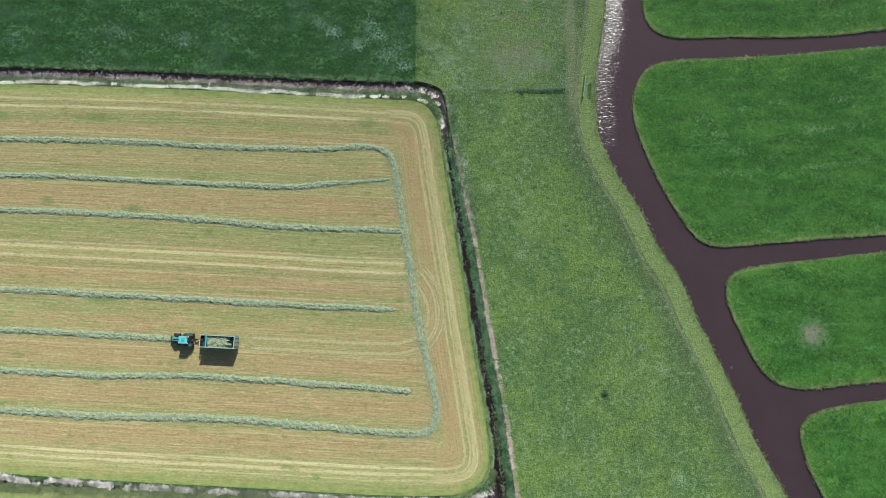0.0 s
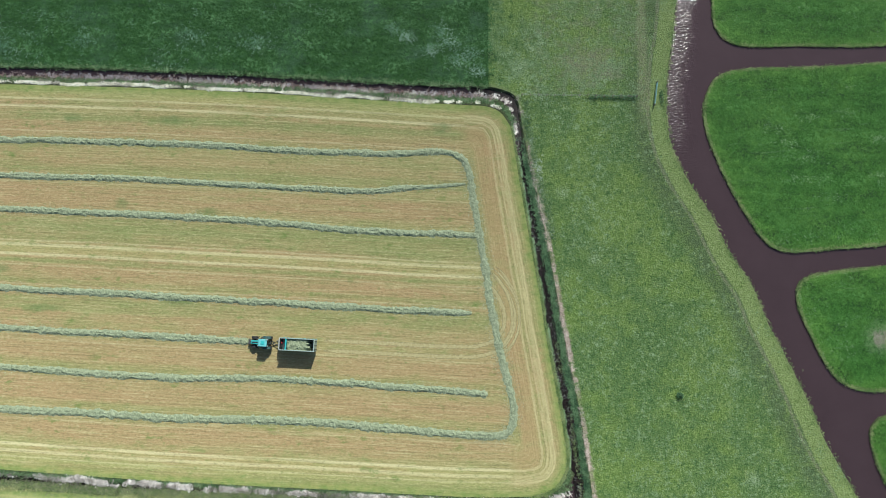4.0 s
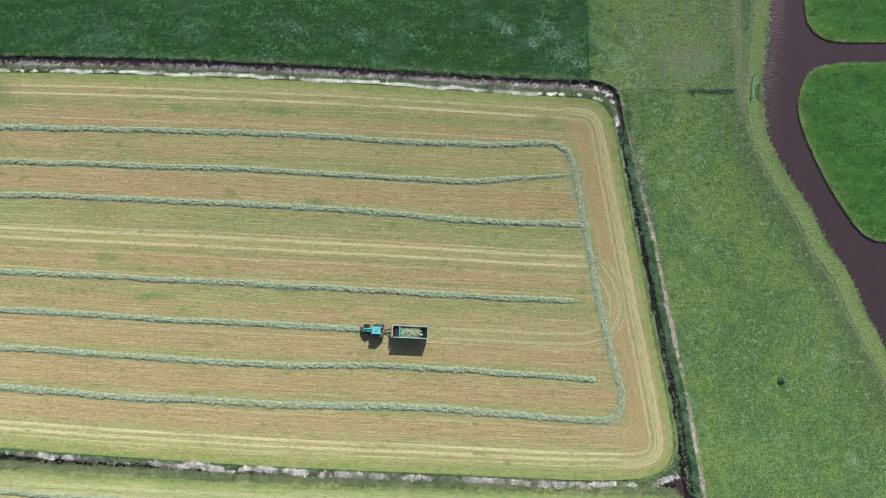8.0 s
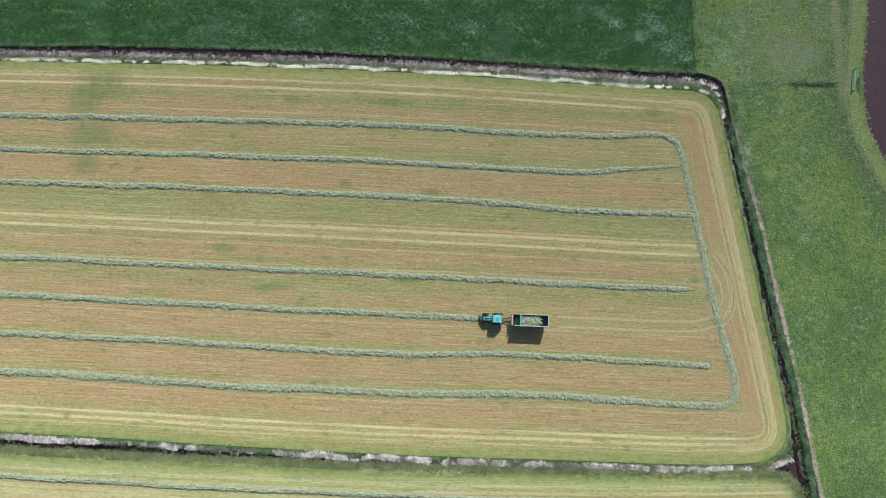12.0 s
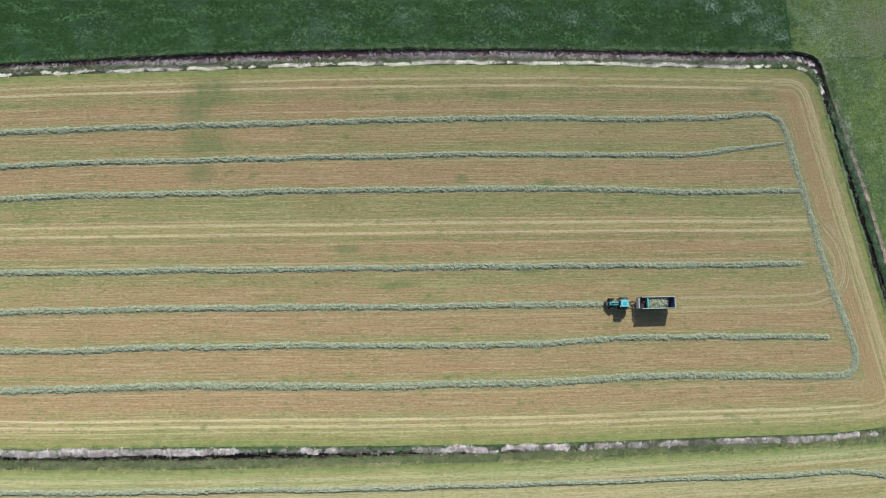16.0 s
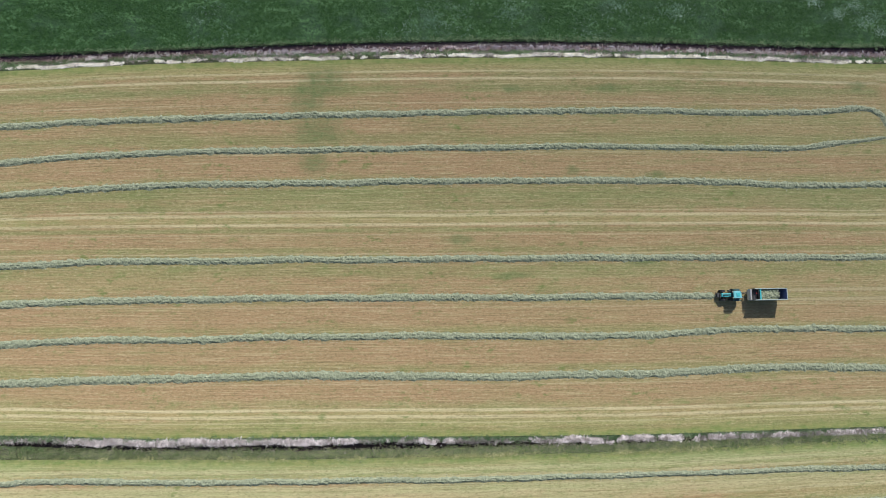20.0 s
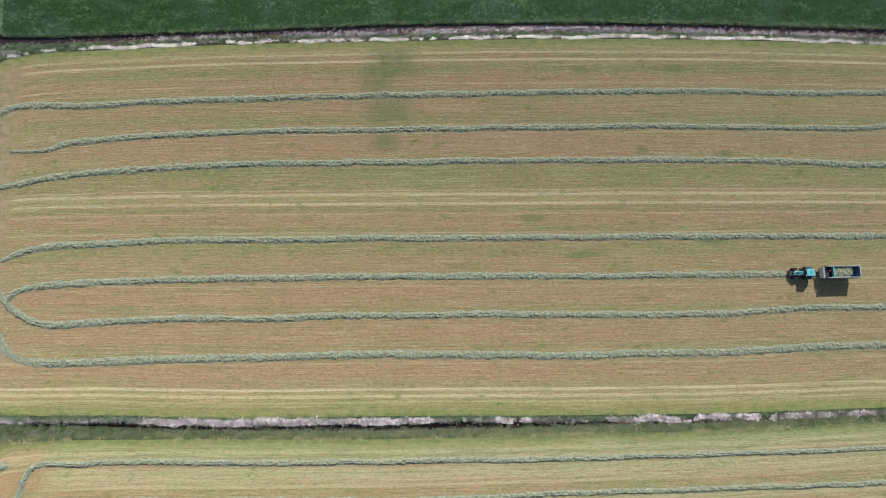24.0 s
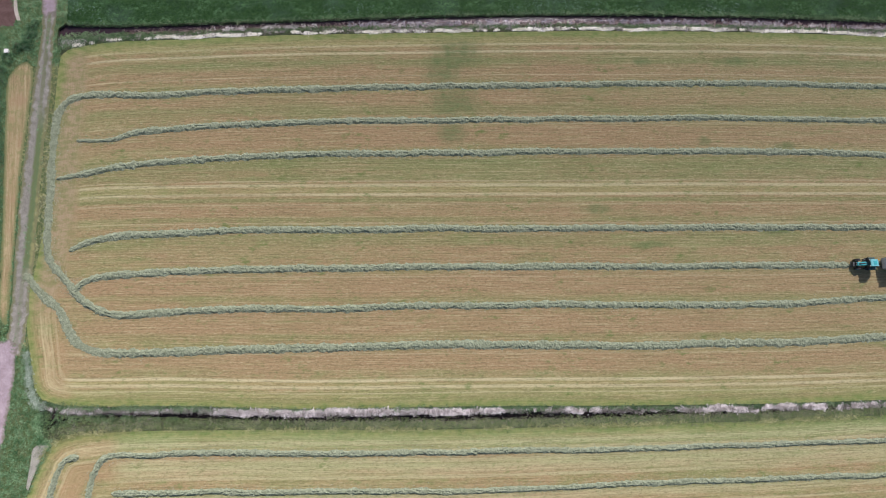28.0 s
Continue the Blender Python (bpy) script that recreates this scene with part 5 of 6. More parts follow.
south_end = scatter(np.array([(-227.2, -20.2), (-227.0, -25.6), (-222, -25.0), (-212, -24.2), (-200, -24.6), (-200, -24.0), (-214, -22.0), (-222, -20.8)]), 9, 152)
tufts("ditch_weeds", south_end, -0.5, WEED, "green weeds filling the ditch end", "weeds", 7, 0.5, 0.09, 0.7, 152)
tufts("rank_grass", south_end[::2], -0.45, RIM_BLADE, "rank yellow-green grass in the ditch end", "grass", 6, 0.45, 0.07, 0.6, 153)
tufts("verge_grass", scatter(VERGE_RING, 10.0, 50, lambda p: (p[:, 0] > -241) & ((p[:, 0] < -232) | (p[:, 1] > 49) | (p[:, 1] < -7)) & (p[:, 1] < 72) & (p[:, 1] > -45) & ~inside(p, TRACK_RING) & ~inside(p, YARD) & ~inside(p, STRIP_RING) & ~inside(p, SOIL) & ~inside(p, GRAVEL_N) & ~inside(p, PATHLET) & ~inside(p, MOWN_RING) & ~inside(p, BARE)), 0, VERGE_BLADE, "rough green verge grass and nettles", "grass", 8, 0.42, 0.065, 0.6, 50)
between = scatter(np.array([(-232.6, 49), (-223.5, 49), (-223.5, -8), (-233.5, -8)]), 9, 157, lambda p: (p[:, 0] > -232) & ~inside(p, TRACK_RING) & ~inside(p, YARD) & ~inside(p, STRIP_RING) & ~inside(p, MOWN_RING))
tufts("edge_grass", between, 0, STUBBLE_BLADE, "yellow-green short grass between track and stubble", "grass", 6, 0.3, 0.06, 0.4, 157)
end_bank = curve([(-226.6, -19.6), (-227.5, -20.6), (-227.4, -23), (-227.0, -25.6), (-225.0, -26.6)], 0.5)
tufts("verge_grass", beside(end_bank, 26, 0.0, 0.45, 158), -0.08, VERGE_BLADE, "rough green grass over the ditch end", "grass", 8, 0.45, 0.065, 0.6, 158)
tufts("rim_grass", runs(beside(SOUTH_N, 20, -0.1, 0.25, 159), 0, 160, 0.1, 0.5), 0, STUBBLE_BLADE, "pale yellow-green grass along the ditch rim", "grass", 6, 0.35, 0.06, 0.5, 159)
rim_west = curve([(-229.6, -9.0), (-229.2, -13), (-228.7, -16.2), (-227.6, -18.8), (-226.0, -19.6)], 0.5)
tufts("pale_weeds", beside(rim_west, 48, 0.15, 0.38, 156), 0.08, GREY_WEED, "pale grey-green weeds along the stubble edge", "weeds", 6, 0.4, 0.06, 0.6, 156)


# wheel marks of the turn at the headland and behind the wagon
def wheel_mark(points, wide, up):
    line = curve(points, 0.3)
    side = sides(line, False)
    s = np.linspace(-1, 1, 5)
    v = np.concatenate([line[:, None] + side[:, None] * (s[None, :, None] * wide), np.full((len(line), 5, 1), up)], -1).reshape(-1, 3)
    k = (np.arange(len(line) - 1)[:, None] * 5 + np.arange(4)[None]).reshape(-1, 1)
    me = quick_mesh("wheel_mark", v, k + [0, 5, 6, 1], MARK, 4)
    run = np.arange(len(line)) * 0.3
    ends = np.clip(np.minimum(run, run[-1] - run) / 4, 0, 1)
    add_attr(me, "mid", ((1 - np.abs(s))[None] * ends[:, None]).ravel())
    tagged(new("wheel_mark", me), "pale pressed wheel mark in the stubble", "wheel mark", "wheel marks", "structure")


TURN_MID = curve([(-45.5, -3.1), (-30, -3.85), (-18, -4.35), (-12, -4.2), (-7.9, -2.7), (-5.9, 0.2), (-5.6, 3.4), (-6.6, 6.8), (-8.6, 9.8), (-11.2, 12.2)])
OLD_TURN = curve([(-9.5, -5.6), (-6.2, -3.4), (-4.4, 0.0), (-4.1, 3.8), (-5.0, 7.6), (-6.9, 11.0), (-9.6, 13.9)])
for i, (mid_line, off, wide) in enumerate(((TURN_MID, -1.05, 0.6), (TURN_MID, 1.05, 0.6), (OLD_TURN, -0.9, 0.45), (OLD_TURN, 0.6, 0.4), (TURN_MID[34:], 2.1, 0.35))):
    wheel_mark(mid_line + sides(mid_line, False) * off, wide, 0.006 + 0.005 * i)

rng2 = np.random.default_rng(77)
at = rng2.uniform(0, len(TRACK_MID) - 1, 420).astype(int)
mid_weeds = TRACK_MID[at] + rng2.normal(0, 0.18, (420, 2)) + sides(TRACK_MID, False)[at] * rng2.choice([-1.75, 0.0, 0.0, 1.75], (420, 1))
tufts("track_weeds", mid_weeds[(mid_weeds[:, 1] < 60) & (vnoise(mid_weeds[:, 1] * 0.3, mid_weeds[:, 0], 5) > 0.35)], 0.0, VERGE_BLADE, "low weeds between and beside the wheel ruts", "weeds", 5, 0.3, 0.08, 0.4, 78)


# ---------------------------------------------------------------- tractor and wagon
TEAL = paint("turquoise_paint", (0.035, 0.36, 0.36), 0.35)
TEAL_PALE = paint("faded_turquoise_roof", (0.13, 0.45, 0.46), 0.4)
BLACK = paint("black_rubber", (0.018, 0.018, 0.019), 0.85, much=0.25)
STEEL = paint("grey_steel", (0.30, 0.31, 0.31), 0.45, 0.6)
DARKSTEEL = paint("dark_frame_steel", (0.05, 0.055, 0.055), 0.6, 0.2)
WHITE = paint("off_white_paint", (0.55, 0.56, 0.50), 0.5, much=0.5)
RED = paint("red_paint", (0.32, 0.03, 0.03), 0.4)
BLUE = paint("blue_tailgate_paint", (0.11, 0.15, 0.36), 0.5)
WAGON_SIDE = paint("grey_green_sheet", (0.19, 0.25, 0.22), 0.5, 0.1)
FENDER = paint("dark_green_mudguard", (0.03, 0.085, 0.08), 0.5)
RAIL = paint("pale_green_rail", (0.29, 0.37, 0.33), 0.45, much=0.3)
RIMPAINT = paint("pale_rim_paint", (0.27, 0.31, 0.29), 0.5)
GLASS = Nodes("cab_glass").done((0.02, 0.03, 0.035), 0.06, spec=0.6)
AMBER = paint("amber_plastic", (0.7, 0.25, 0.02), 0.3, much=0.1)


def box(bm, lo, hi, bevel=0.03):
    m = Matrix.Translation([(a + b) / 2 for a, b in zip(lo, hi)]) @ Matrix.Diagonal([abs(b - a) for a, b in zip(lo, hi)] + [1])
    got = bmesh.ops.create_cube(bm, size=1.0, matrix=m)
    if bevel:
        edges = {e for v in got["verts"] for e in v.link_edges}
        bmesh.ops.bevel(bm, geom=list(edges), offset=bevel, segments=2, affect="EDGES", profile=0.6)
    return bm


def boxed(lo, hi, bevel=0.03):
    return box(bmesh.new(), lo, hi, bevel)


def rod(bm, a, b, r, n=10):
    a, b = Vector(a), Vector(b)
    m = Matrix.Translation((a + b) / 2) @ (b - a).to_track_quat("Z", "Y").to_matrix().to_4x4()
    bmesh.ops.create_cone(bm, cap_ends=True, segments=n, radius1=r, radius2=r, depth=(b - a).length, matrix=m)
    return bm


def prism(outline, y0, y1, bevel=0.03):
    """A body drawn from the side (x, z) and pushed across from y0 to y1."""
    bm = bmesh.new()
    a = [bm.verts.new((x, y0, z)) for x, z in outline]
    b = [bm.verts.new((x, y1, z)) for x, z in outline]
    bm.faces.new(a)
    bm.faces.new(b[::-1])
    n = len(outline)
    for i in range(n):
        bm.faces.new((a[i], b[i], b[(i + 1) % n], a[(i + 1) % n]))
    bmesh.ops.recalc_face_normals(bm, faces=bm.faces)
    if bevel:
        bmesh.ops.bevel(bm, geom=list(bm.edges), offset=bevel, segments=2, affect="EDGES", profile=0.6)
    return bm


def lathe(profile, n=28):
    """A ring about the y axis: profile of (radius, y)."""
    bm = bmesh.new()
    rings = [[bm.verts.new((r * math.cos(t), y, r * math.sin(t))) for r, y in profile] for t in (2 * math.pi * i / n for i in range(n))]
    for i in range(n):
        for j in range(len(profile) - 1):
            a, b = rings[i], rings[(i + 1) % n]
            bm.faces.new((a[j], a[j + 1], b[j + 1], b[j]))
    bmesh.ops.recalc_face_normals(bm, faces=bm.faces)
    return bm


def wheel(parent, x, y, r, w, rim_mat, lugs=18):
    ob = part("wheel", lathe([(r * 0.55, -w * 0.42), (r * 0.9, -w * 0.5), (r * 0.97, -w * 0.42), (r, -w * 0.2), (r, w * 0.2), (r * 0.97, w * 0.42), (r * 0.9, w * 0.5), (r * 0.55, w * 0.42)]), BLACK, parent, "black rubber tyre")
    bm = bmesh.new()
    for i in range(lugs):
        t = 2 * math.pi * i / lugs
        for s in (-1, 1):
            tt = t + (math.pi / lugs if s > 0 else 0)
            m = Matrix.Rotation(-tt, 4, "Y") @ Matrix.Translation((r * 1.0, s * w * 0.24, 0)) @ Matrix.Rotation(radians(28 * s), 4, "X") @ Matrix.Diagonal((r * 0.07, w * 0.5, r * 0.06, 1))
            bmesh.ops.create_cube(bm, size=1.0, matrix=m)
    part("tread", bm, BLACK, ob)
    rim = part("rim", lathe([(0.02, -w * 0.16), (r * 0.35, -w * 0.18), (r * 0.5, -w * 0.34), (r * 0.58, -w * 0.42), (r * 0.58, w * 0.42), (r * 0.5, w * 0.34), (r * 0.35, w * 0.18), (0.02, w * 0.16)]), rim_mat, ob)
    ob.location = (x, y, r)
    return ob


def tractor(m):
    """Nose towards -x; the origin lies on the ground below its middle."""
    t = thing("tractor", "turquoise farm tractor with a pale cab roof", "tractor")
    hood = prism([(-2.25, 0.95), (-2.32, 1.25), (-2.2, 1.52), (-1.6, 1.66), (-0.35, 1.78), (-0.35, 0.95)], -0.36, 0.36, 0.07)
    h = part("hood", hood, TEAL, t)
    part("hood_stripe", boxed((-2.0, -0.1, 1.60), (-0.5, 0.1, 1.77), 0.03), BLACK, h, "black vent strip along the hood")
    part("grille", boxed((-2.36, -0.28, 0.98), (-2.24, 0.28, 1.4), 0.03), BLACK, h)
    for s in (-1, 1):
        part("headlight", boxed((-2.38, s * 0.2 - 0.09, 1.25), (-2.3, s * 0.2 + 0.09, 1.37), 0.02), WHITE, h, "clear headlight")
    part("chassis", box(boxed((-2.35, -0.27, 0.5), (1.5, 0.27, 0.98), 0.05), (-1.9, -0.75, 0.5), (-1.5, 0.75, 0.75), 0.05), DARKSTEEL, t)
    part("front_linkage", box(boxed((-2.85, -0.45, 0.5), (-2.4, 0.45, 0.95), 0.06), (-3.0, -0.6, 0.35), (-2.85, 0.6, 0.55), 0.04), DARKSTEEL, t, "dark front weight and linkage")
    part("exhaust", rod(rod(bmesh.new(), (-0.5, -0.5, 1.2), (-0.5, -0.5, 2.55), 0.07), (-0.5, -0.5, 2.5), (-0.38, -0.5, 2.68), 0.05), DARKSTEEL, t)
    cab = part("cab", prism([(-0.4, 0.95), (-0.45, 1.6), (-0.28, 2.62), (1.15, 2.62), (1.32, 1.6), (1.25, 0.95)], -0.72, 0.72, 0.06), GLASS, t, "dark glazed cab")
    for x, lean in ((-0.38, 0.12), (1.22, -0.1)):
        for s in (-1, 1):
            part("pillar", rod(bmesh.new(), (x, s * 0.73, 1.0), (x + lean, s * 0.71, 2.64), 0.05, 8), BLACK, cab)
    roof = part("roof", prism([(-0.42, 2.6), (-0.42, 2.72), (-0.2, 2.82), (0.95, 2.84), (1.22, 2.74), (1.22, 2.6)], -0.70, 0.70, 0.07), TEAL_PALE, t, "pale turquoise cab roof")
    part("hatch", boxed((0.1, -0.34, 2.84), (0.8, 0.34, 2.90), 0.03), TEAL, roof)
    part("beacon", rod(bmesh.new(), (1.1, 0.62, 2.82), (1.1, 0.62, 3.02), 0.08), AMBER, roof, "amber warning beacon")
    for s in (-1, 1):
        for x in (-0.48, 1.32):
            part("work_lamp", boxed((x - 0.06, s * 0.6 - 0.1, 2.5), (x + 0.06, s * 0.6 + 0.1, 2.62), 0.02), WHITE, roof)
        f = prism([(0.05, 1.5), (0.2, 1.72), (0.6, 1.86), (1.1, 1.84), (1.5, 1.62), (1.62, 1.35), (1.5, 1.32), (1.1, 1.72), (0.6, 1.74), (0.25, 1.6)], s * 0.72, s * 1.22, 0.02)
        part("fender", f, FENDER, t, "dark green mudguard over the rear wheel")
        part("front_fender", prism([(-2.15, 1.02), (-1.9, 1.22), (-1.5, 1.24), (-1.2, 1.06), (-1.5, 1.18), (-1.9, 1.16)], s * 0.62, s * 1.02, 0.0), BLACK, t)
        part("mirror", rod(box(bmesh.new(), (-0.52, s * 1.12 - 0.1, 1.9), (-0.46, s * 1.12 + 0.1, 2.25), 0.02), (-0.42, s * 0.75, 2.35), (-0.49, s * 1.12, 2.2), 0.02, 6), BLACK, t)
        part("step", boxed((-0.45, s * 0.75, 0.45), (0.05, s * 1.05, 0.95), 0.03), DARKSTEEL, t)
        wheel(t, 0.85, s * 0.95, 0.86, 0.56, TEAL, 22)
        wheel(t, -1.7, s * 0.9, 0.62, 0.42, TEAL, 20)
    for s in (-1, 1):
        part("hitch_arm", rod(bmesh.new(), (1.4, s * 0.35, 0.6), (1.95, s * 0.2, 0.55), 0.05), DARKSTEEL, t)
    t.matrix_world = m
    return t


def wagon(m):
    """A self-loading forage wagon: the drawbar towards -x, the tailgate at +x; the origin below the front of the body."""
    L, W, Z0, Z1 = 7.2, 1.2, 0.95, 3.4
    t = thing("forage_wagon", "open forage wagon with pale rims and blue tailgate", "wagon")
    bar = bmesh.new()
    for s in (-1, 1):
        rod(bar, (-1.75, s * 0.08, 0.62), (0.1, s * 0.75, 0.85), 0.08, 8)
    box(bar, (-2.0, -0.14, 0.52), (-1.7, 0.14, 0.7), 0.03)
    part("drawbar", bar, DARKSTEEL, t)
    part("drive_shaft", rod(bmesh.new(), (-1.9, 0.22, 0.75), (0.1, 0.25, 0.8), 0.06), BLACK, t, "black guarded drive shaft")
    part("jack", rod(bmesh.new(), (-1.0, 0.55, 0.12), (-1.0, 0.55, 1.1), 0.06), STEEL, t)
    part("chassis", box(box(boxed((0.0, -0.62, 0.72), (L, -0.42, 0.98), 0.03), (0.0, 0.42, 0.72), (L, 0.62, 0.98), 0.03), (2.9, -0.6, 0.6), (5.2, 0.6, 0.85), 0.04), DARKSTEEL, t)
    part("floor", boxed((0.1, -W, Z0 - 0.05), (L, W, Z0 + 0.03), 0.02), STEEL, t)
    for s in (-1, 1):
        side = part("side_wall", boxed((0.15, s * W - 0.03, Z0), (L - 0.08, s * W + 0.03, Z1), 0.015), WAGON_SIDE, t, "ribbed grey-green sheet side")
        for i in range(9):
            x = 0.25 + i * (L - 0.5) / 8
            part("rib", boxed((x - 0.05, s * (W + 0.03), Z0), (x + 0.05, s * (W + 0.11), Z1 - 0.02), 0.015), WAGON_SIDE, side)
        part("top_rail", boxed((0.1, s * W - 0.06, Z1), (L, s * W + 0.10, Z1 + 0.09), 0.02), RAIL, side, "pale green top rail")
        part("lower_rail", boxed((0.1, s * W - 0.05, Z0 - 0.12), (L, s * W + 0.08, Z0 - 0.02), 0.02), TEAL, side)
        for x in (3.4, 4.75):
            wheel(t, x, s * 0.98, 0.56, 0.46, RIMPAINT, 16)
        part("mudguard", prism([(2.75, 0.9), (2.9, 1.18), (5.25, 1.18), (5.4, 0.9), (5.2, 1.12), (2.95, 1.12)], s * 0.8, s * 1.22, 0.0), BLACK, t)
        part("reflector", boxed((L + 0.045, s * 0.95 - 0.09, 1.0), (L + 0.08, s * 0.95 + 0.09, 0.95), 0.01), RED, t)
    front = part("front_wall", boxed((0.02, -W, Z0), (0.10, W, Z1 - 0.6), 0.02), DARKSTEEL, t, "dark steel front board")
    part("front_hood", prism([(-0.42, 1.2), (-0.46, 1.9), (-0.34, 2.4), (-0.15, 2.62), (-0.08, 2.56), (-0.26, 2.32), (-0.38, 1.85), (-0.34, 1.2)], -W + 0.05, W - 0.05, 0.02), WHITE, front)
    part("ladder", box(rod(rod(bmesh.new(), (-0.05, -0.95, 1.0), (-0.05, -0.95, 2.5), 0.025, 6), (-0.05, -0.6, 1.0), (-0.05, -0.6, 2.5), 0.025, 6), (-0.07, -0.95, 1.9), (-0.03, -0.6, 1.95), 0.005), STEEL, front)
    part("crossbar", boxed((1.25, -W, 3.2), (1.55, W, 3.36), 0.03), TEAL, t, "turquoise cross bar over the load")
    part("crossbar", boxed((0.98, -W, 3.18), (1.07, W, 3.28), 0.02), DARKSTEEL, t)
    part("oil_tank", boxed((0.45, 0.1, 3.1), (0.7, 0.4, 3.3), 0.05), RED, t, "red tank behind the front board")
    part("feed_channel", prism([(0.1, 1.0), (0.1, 2.1), (0.9, 2.5), (1.3, 1.0)], -W + 0.06, W - 0.06, 0.02), DARKSTEEL, t)
    tail = part("tailgate", boxed((L - 0.06, -W - 0.04, Z0), (L + 0.04, W + 0.04, Z1 + 0.06), 0.02), BLUE, t, "blue tailgate, closed")
    part("tail_sheet", boxed((L + 0.042, -W - 0.02, Z0 + 0.05), (L + 0.06, W + 0.02, Z1 + 0.02), 0.004), RAIL, tail, "pale green outer sheet")
    part("tail_rail", boxed((L - 0.07, -W - 0.06, Z1 + 0.062), (L + 0.09, W + 0.06, Z1 + 0.13), 0.02), RAIL, tail)
    for s in (-1, 0, 1):
        part("brace", boxed((L + 0.06, s * 0.8 - 0.05, Z0 + 0.1), (L + 0.13, s * 0.8 + 0.05, Z1 - 0.1), 0.015), DARKSTEEL, tail)
    pick = bmesh.new()
    rod(pick, (0.5, -1.0, 0.38), (0.5, 1.0, 0.38), 0.24, 14)
    for i in range(15):
        y = -0.98 + i * 0.14
        for a in range(5):
            q = a * 2 * math.pi / 5 + i * 0.3
            rod(pick, (0.5, y, 0.38), (0.5 + 0.34 * math.cos(q), y, 0.38 + 0.30 * math.sin(q)), 0.012, 4)
    part("pickup_reel", pick, DARKSTEEL, t, "toothed pickup reel")
    # the load: a rough heap of cut grass, low at the tail
    n, k = 70, 24
    u, v = np.meshgrid(np.linspace(0, 1, n), np.linspace(-1, 1, k), indexing="ij")
    x = 1.6 + u * (L - 2.4)
    rough_edge = 0.12 * (vnoise(v * 4 + 3, v * 0, 8) - 0.5)
    high = 2.3 * (1 - np.clip((u + rough_edge - 0.82) / 0.18, 0, 1) ** 1.3) * (1 - 0.06 * v**4)
    z = Z0 + 0.05 + high * (0.90 + 0.08 * u) + 0.30 * (vnoise(x * 1.8, v * 2.4, 3) - 0.5) + 0.2 * (vnoise(x * 5, v * 6, 4) - 0.5)
    verts = np.stack([x, v * (W - 0.05), np.maximum(z, Z0 + 0.04)], -1).reshape(-1, 3)
    q = (np.arange(n - 1)[:, None] * k + np.arange(k - 1)[None]).reshape(-1, 1)
    load = new("load", quick_mesh("load", verts, q + [0, k, k + 1, 1], HAY, 4))
    load.parent = t
    tagged(load, "heap of cut grey-green grass")
    t.matrix_world = m
    return t


HEADING = -2.7
tractor(pose(-56.75, -2.55, 0.0, 0, 0, HEADING) @ Matrix.Scale(1.07, 4))
wagon(pose(-52.85, -2.76, 0.0, 0, 0, HEADING))


# ---------------------------------------------------------------- fence, gate and small things
WOOD = paint("weathered_wood", (0.17, 0.14, 0.11), 0.85, dirt=(0.07, 0.07, 0.05), much=0.6)
GALV = paint("blue_green_tube", (0.28, 0.49, 0.47), 0.4, 0.5, much=0.15)
CONCRETE = paint("pale_concrete", (0.66, 0.64, 0.6), 0.85, much=0.3)


def fence():
    t = thing("fence", "weathered wooden post and wire stock fence", "fence")
    ends = (-2.3, 51.0), (22.6, 50.6)
    n = 15
    rng = random.Random(4)
    for i in range(n):
        f = i / (n - 1)
        x, y = (a + (b - a) * f for a, b in zip(*ends))
        h = 1.15 + rng.uniform(-0.1, 0.25)
        lean = (rng.uniform(-0.1, 0.1), rng.uniform(-0.1, 0.1))
        r = 0.10 if i in (0, 9, n - 1) else 0.07
        part("post", rod(bmesh.new(), (x, y, -0.3), (x + lean[0], y + lean[1], h), r, 8), WOOD, t)
    for z in (0.35, 0.7, 1.02):
        part("wire", rod(bmesh.new(), (*ends[0], z), (*ends[1], z), 0.012, 5), STEEL, t)
    return t


def gate():
    """A tube gate that stands open along the canal bank."""
    t = thing("field_gate", "pale blue-green tubular steel field gate, standing open", "gate")
    a, b = Vector((26.35, 48.8, 0)), Vector((27.05, 53.6, 0))
    for z in (0.28, 0.44, 0.6, 0.78, 0.95):
        part("rail", rod(bmesh.new(), a + Vector((0, 0, z)), b + Vector((0, 0, z)), 0.045 if z > 0.9 else 0.03, 8), GALV, t)
    for f in (0.0, 0.5, 1.0):
        q = a.lerp(b, f)
        part("upright", rod(bmesh.new(), q + Vector((0, 0, 0.24)), q + Vector((0, 0, 0.97)), 0.04, 8), GALV, t)
    part("brace", rod(bmesh.new(), a + Vector((0, 0, 0.28)), a.lerp(b, 0.5) + Vector((0, 0, 0.94)), 0.025, 6), GALV, t)
    for q, r in ((a, 0.12), (b, 0.09)):
        w = (q - (b if q is a else a)).normalized() * 0.16
        part("gate_post", rod(bmesh.new(), q + w + Vector((0, 0, -0.3)), q + w + Vector((0, 0, 1.15)), r, 10), WOOD, t)
    return t


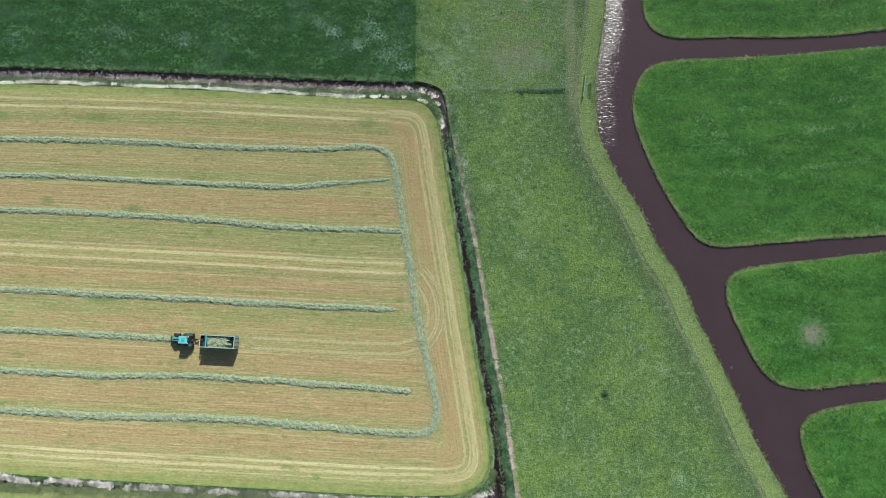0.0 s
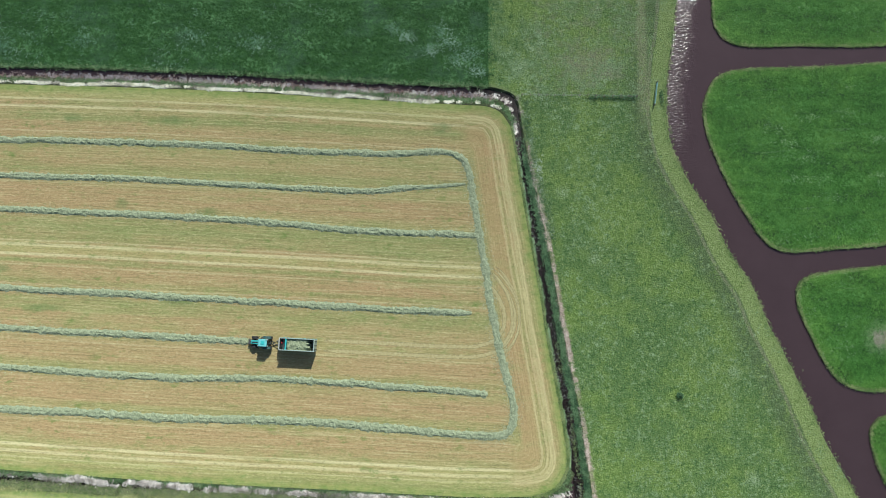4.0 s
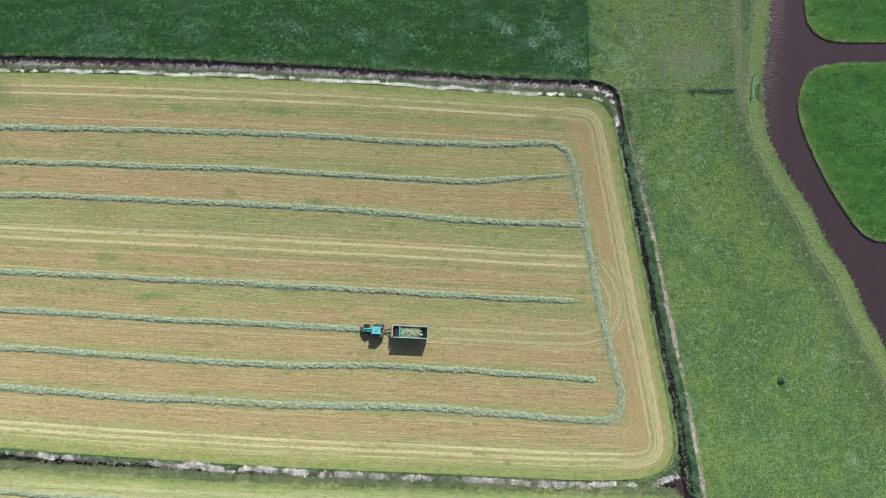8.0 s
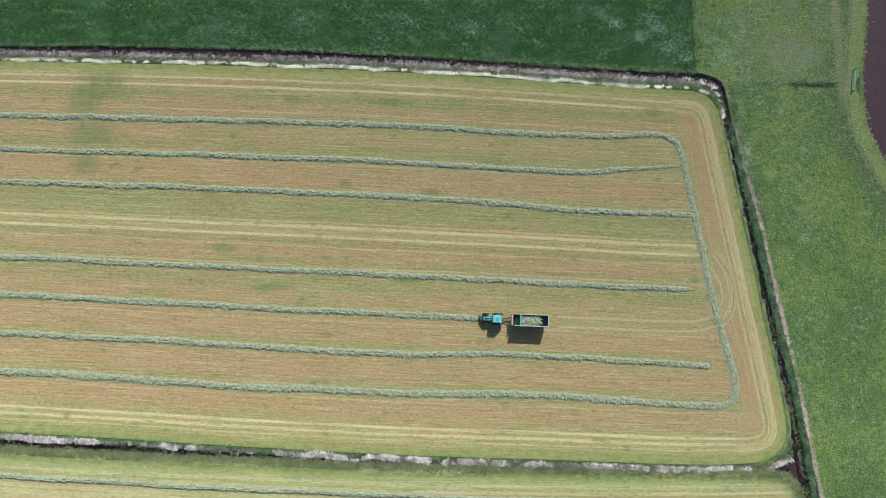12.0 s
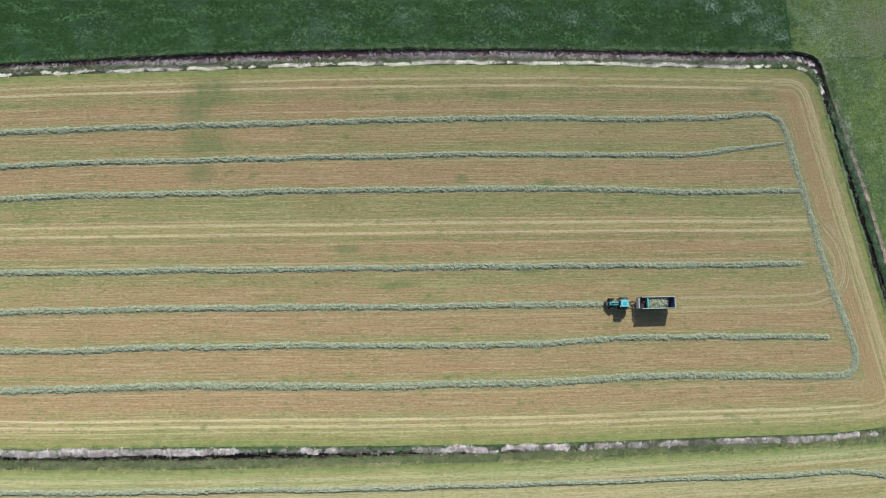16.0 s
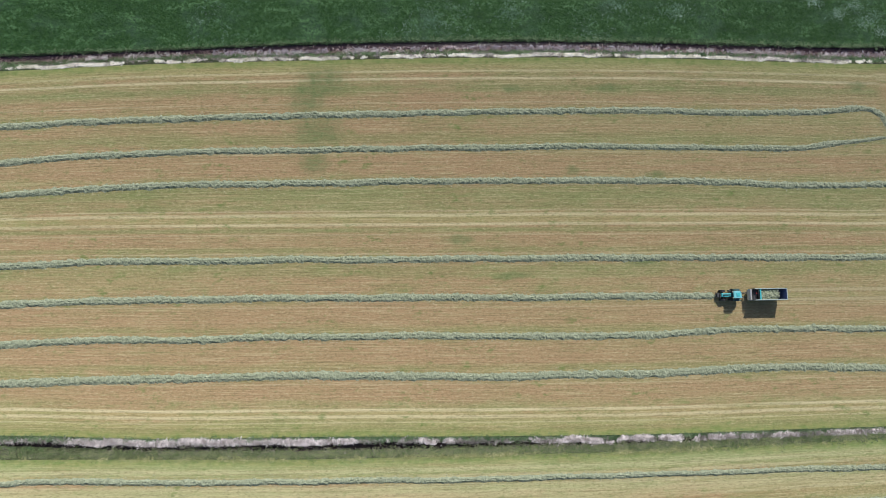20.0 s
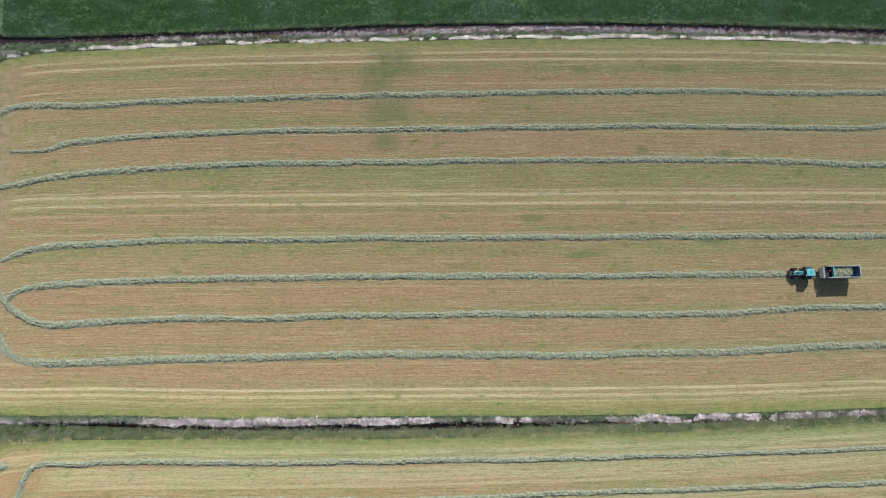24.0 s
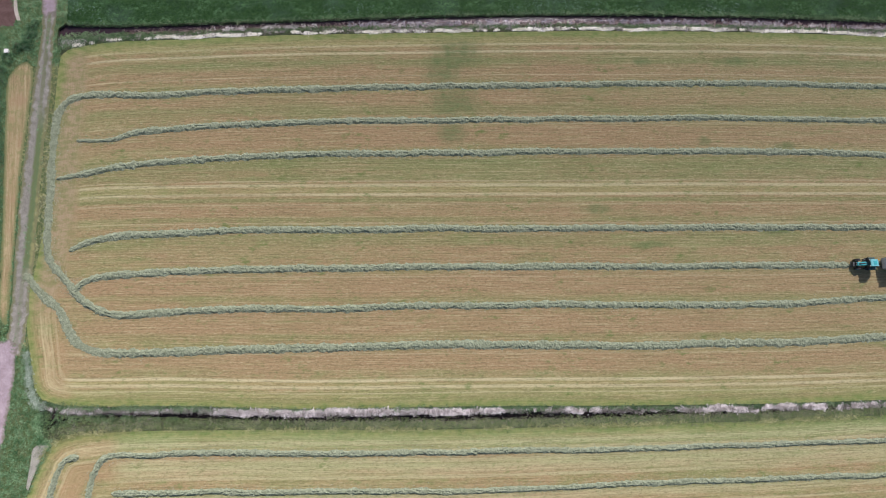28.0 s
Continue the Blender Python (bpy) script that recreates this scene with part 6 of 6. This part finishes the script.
def leaves(centre, radii, count, size, seed):
    """Small leaves all through an uneven crown."""
    rng = np.random.default_rng(seed)
    d = rng.normal(0, 1, (count, 3))
    d /= np.linalg.norm(d, axis=1, keepdims=True)
    r = rng.uniform(0.45, 1.0, (count, 1)) ** 0.5 * (0.75 + 0.5 * vnoise(d[:, :1] * 3 + seed, d[:, 1:2] * 3, seed))
    c = np.array(centre) + d * r * np.array(radii)
    c[:, 2] = np.maximum(c[:, 2], 0.06)
    u, w = rng.normal(0, 1, (2, count, 3))
    u *= size / np.linalg.norm(u, axis=1, keepdims=True)
    w *= size * 0.5 / np.linalg.norm(w, axis=1, keepdims=True)
    v = np.stack([c - u, c - w, c + u, c + w], 1).reshape(-1, 3)
    k = np.arange(count)[:, None] * 4
    return v, np.concatenate([k + [0, 1, 2], k + [0, 2, 3]], 1).reshape(-1, 3)


BUSH_LEAF = leaf_mat("bush_leaves", (0.036, 0.098, 0.040), (0.075, 0.170, 0.070), (0.155, 0.27, 0.135), 0.8, 0.4)


def bush(x, y, rx, ry, h, seed, label, group="", count=420):
    t = thing("bush", label, "bush", group, place=(x, y, 0))
    v, f = leaves((0, 0, h * 0.5), (rx, ry, h * 0.55), count, 0.13, seed)
    ob = new("crown", quick_mesh("crown", v, f, BUSH_LEAF))
    ob.parent = t
    st = bmesh.new()
    rng = random.Random(seed)
    for _ in range(6):
        rod(st, (rng.uniform(-0.1, 0.1), rng.uniform(-0.1, 0.1), -0.05), (rng.uniform(-0.6, 0.6) * rx, rng.uniform(-0.6, 0.6) * ry, h * 0.6), 0.025, 5)
    part("stems", st, WOOD, t)
    return t


fence()
gate()
bush(29.1, -13.0, 0.75, 0.65, 0.8, 1, "small round dark green bush in the pasture")
for i, (x, rx) in enumerate(((13.4, 1.2), (15.4, 1.3), (17.3, 1.2), (19.2, 1.4), (21.2, 1.3))):
    bush(x, 50.55 + 0.1 * math.sin(i * 2.1), rx, 0.6, 0.55, 20 + i, "dark bramble growth along the stock fence", "brambles along the fence", 210)
bush(28.0, 50.2, 0.5, 1.9, 0.5, 3, "green scrub at the water beside the gate", count=260)
rng = random.Random(9)
for i in range(23):
    y = 53.5 - i * 2.6
    x = -236.2 + rng.uniform(-0.5, 0.4) if y < 50 else -233 + rng.uniform(-2, 2)
    bush(x, y, rng.uniform(0.9, 1.5), rng.uniform(1.0, 1.6), rng.uniform(0.8, 1.5), 50 + i, "low dark green scrub beside the strip", "scrub along the west ditch", 380)
for i in range(7):
    bush(rng.uniform(-232.5, -230), rng.uniform(53, 62), rng.uniform(0.8, 1.3), rng.uniform(0.8, 1.3), rng.uniform(0.6, 1.2), 90 + i, "green scrub between path and farm track", "scrub by the track", 380)
blk = thing("culvert_head", "pale concrete culvert head in the scrub", "culvert", place=(-235.3, 52.3, 0))
part("slab", boxed((-0.35, -0.35, -0.2), (0.35, 0.35, 0.55), 0.05), CONCRETE, blk)
part("coping", boxed((-0.42, -0.42, 0.55), (0.42, 0.42, 0.63), 0.03), CONCRETE, blk)
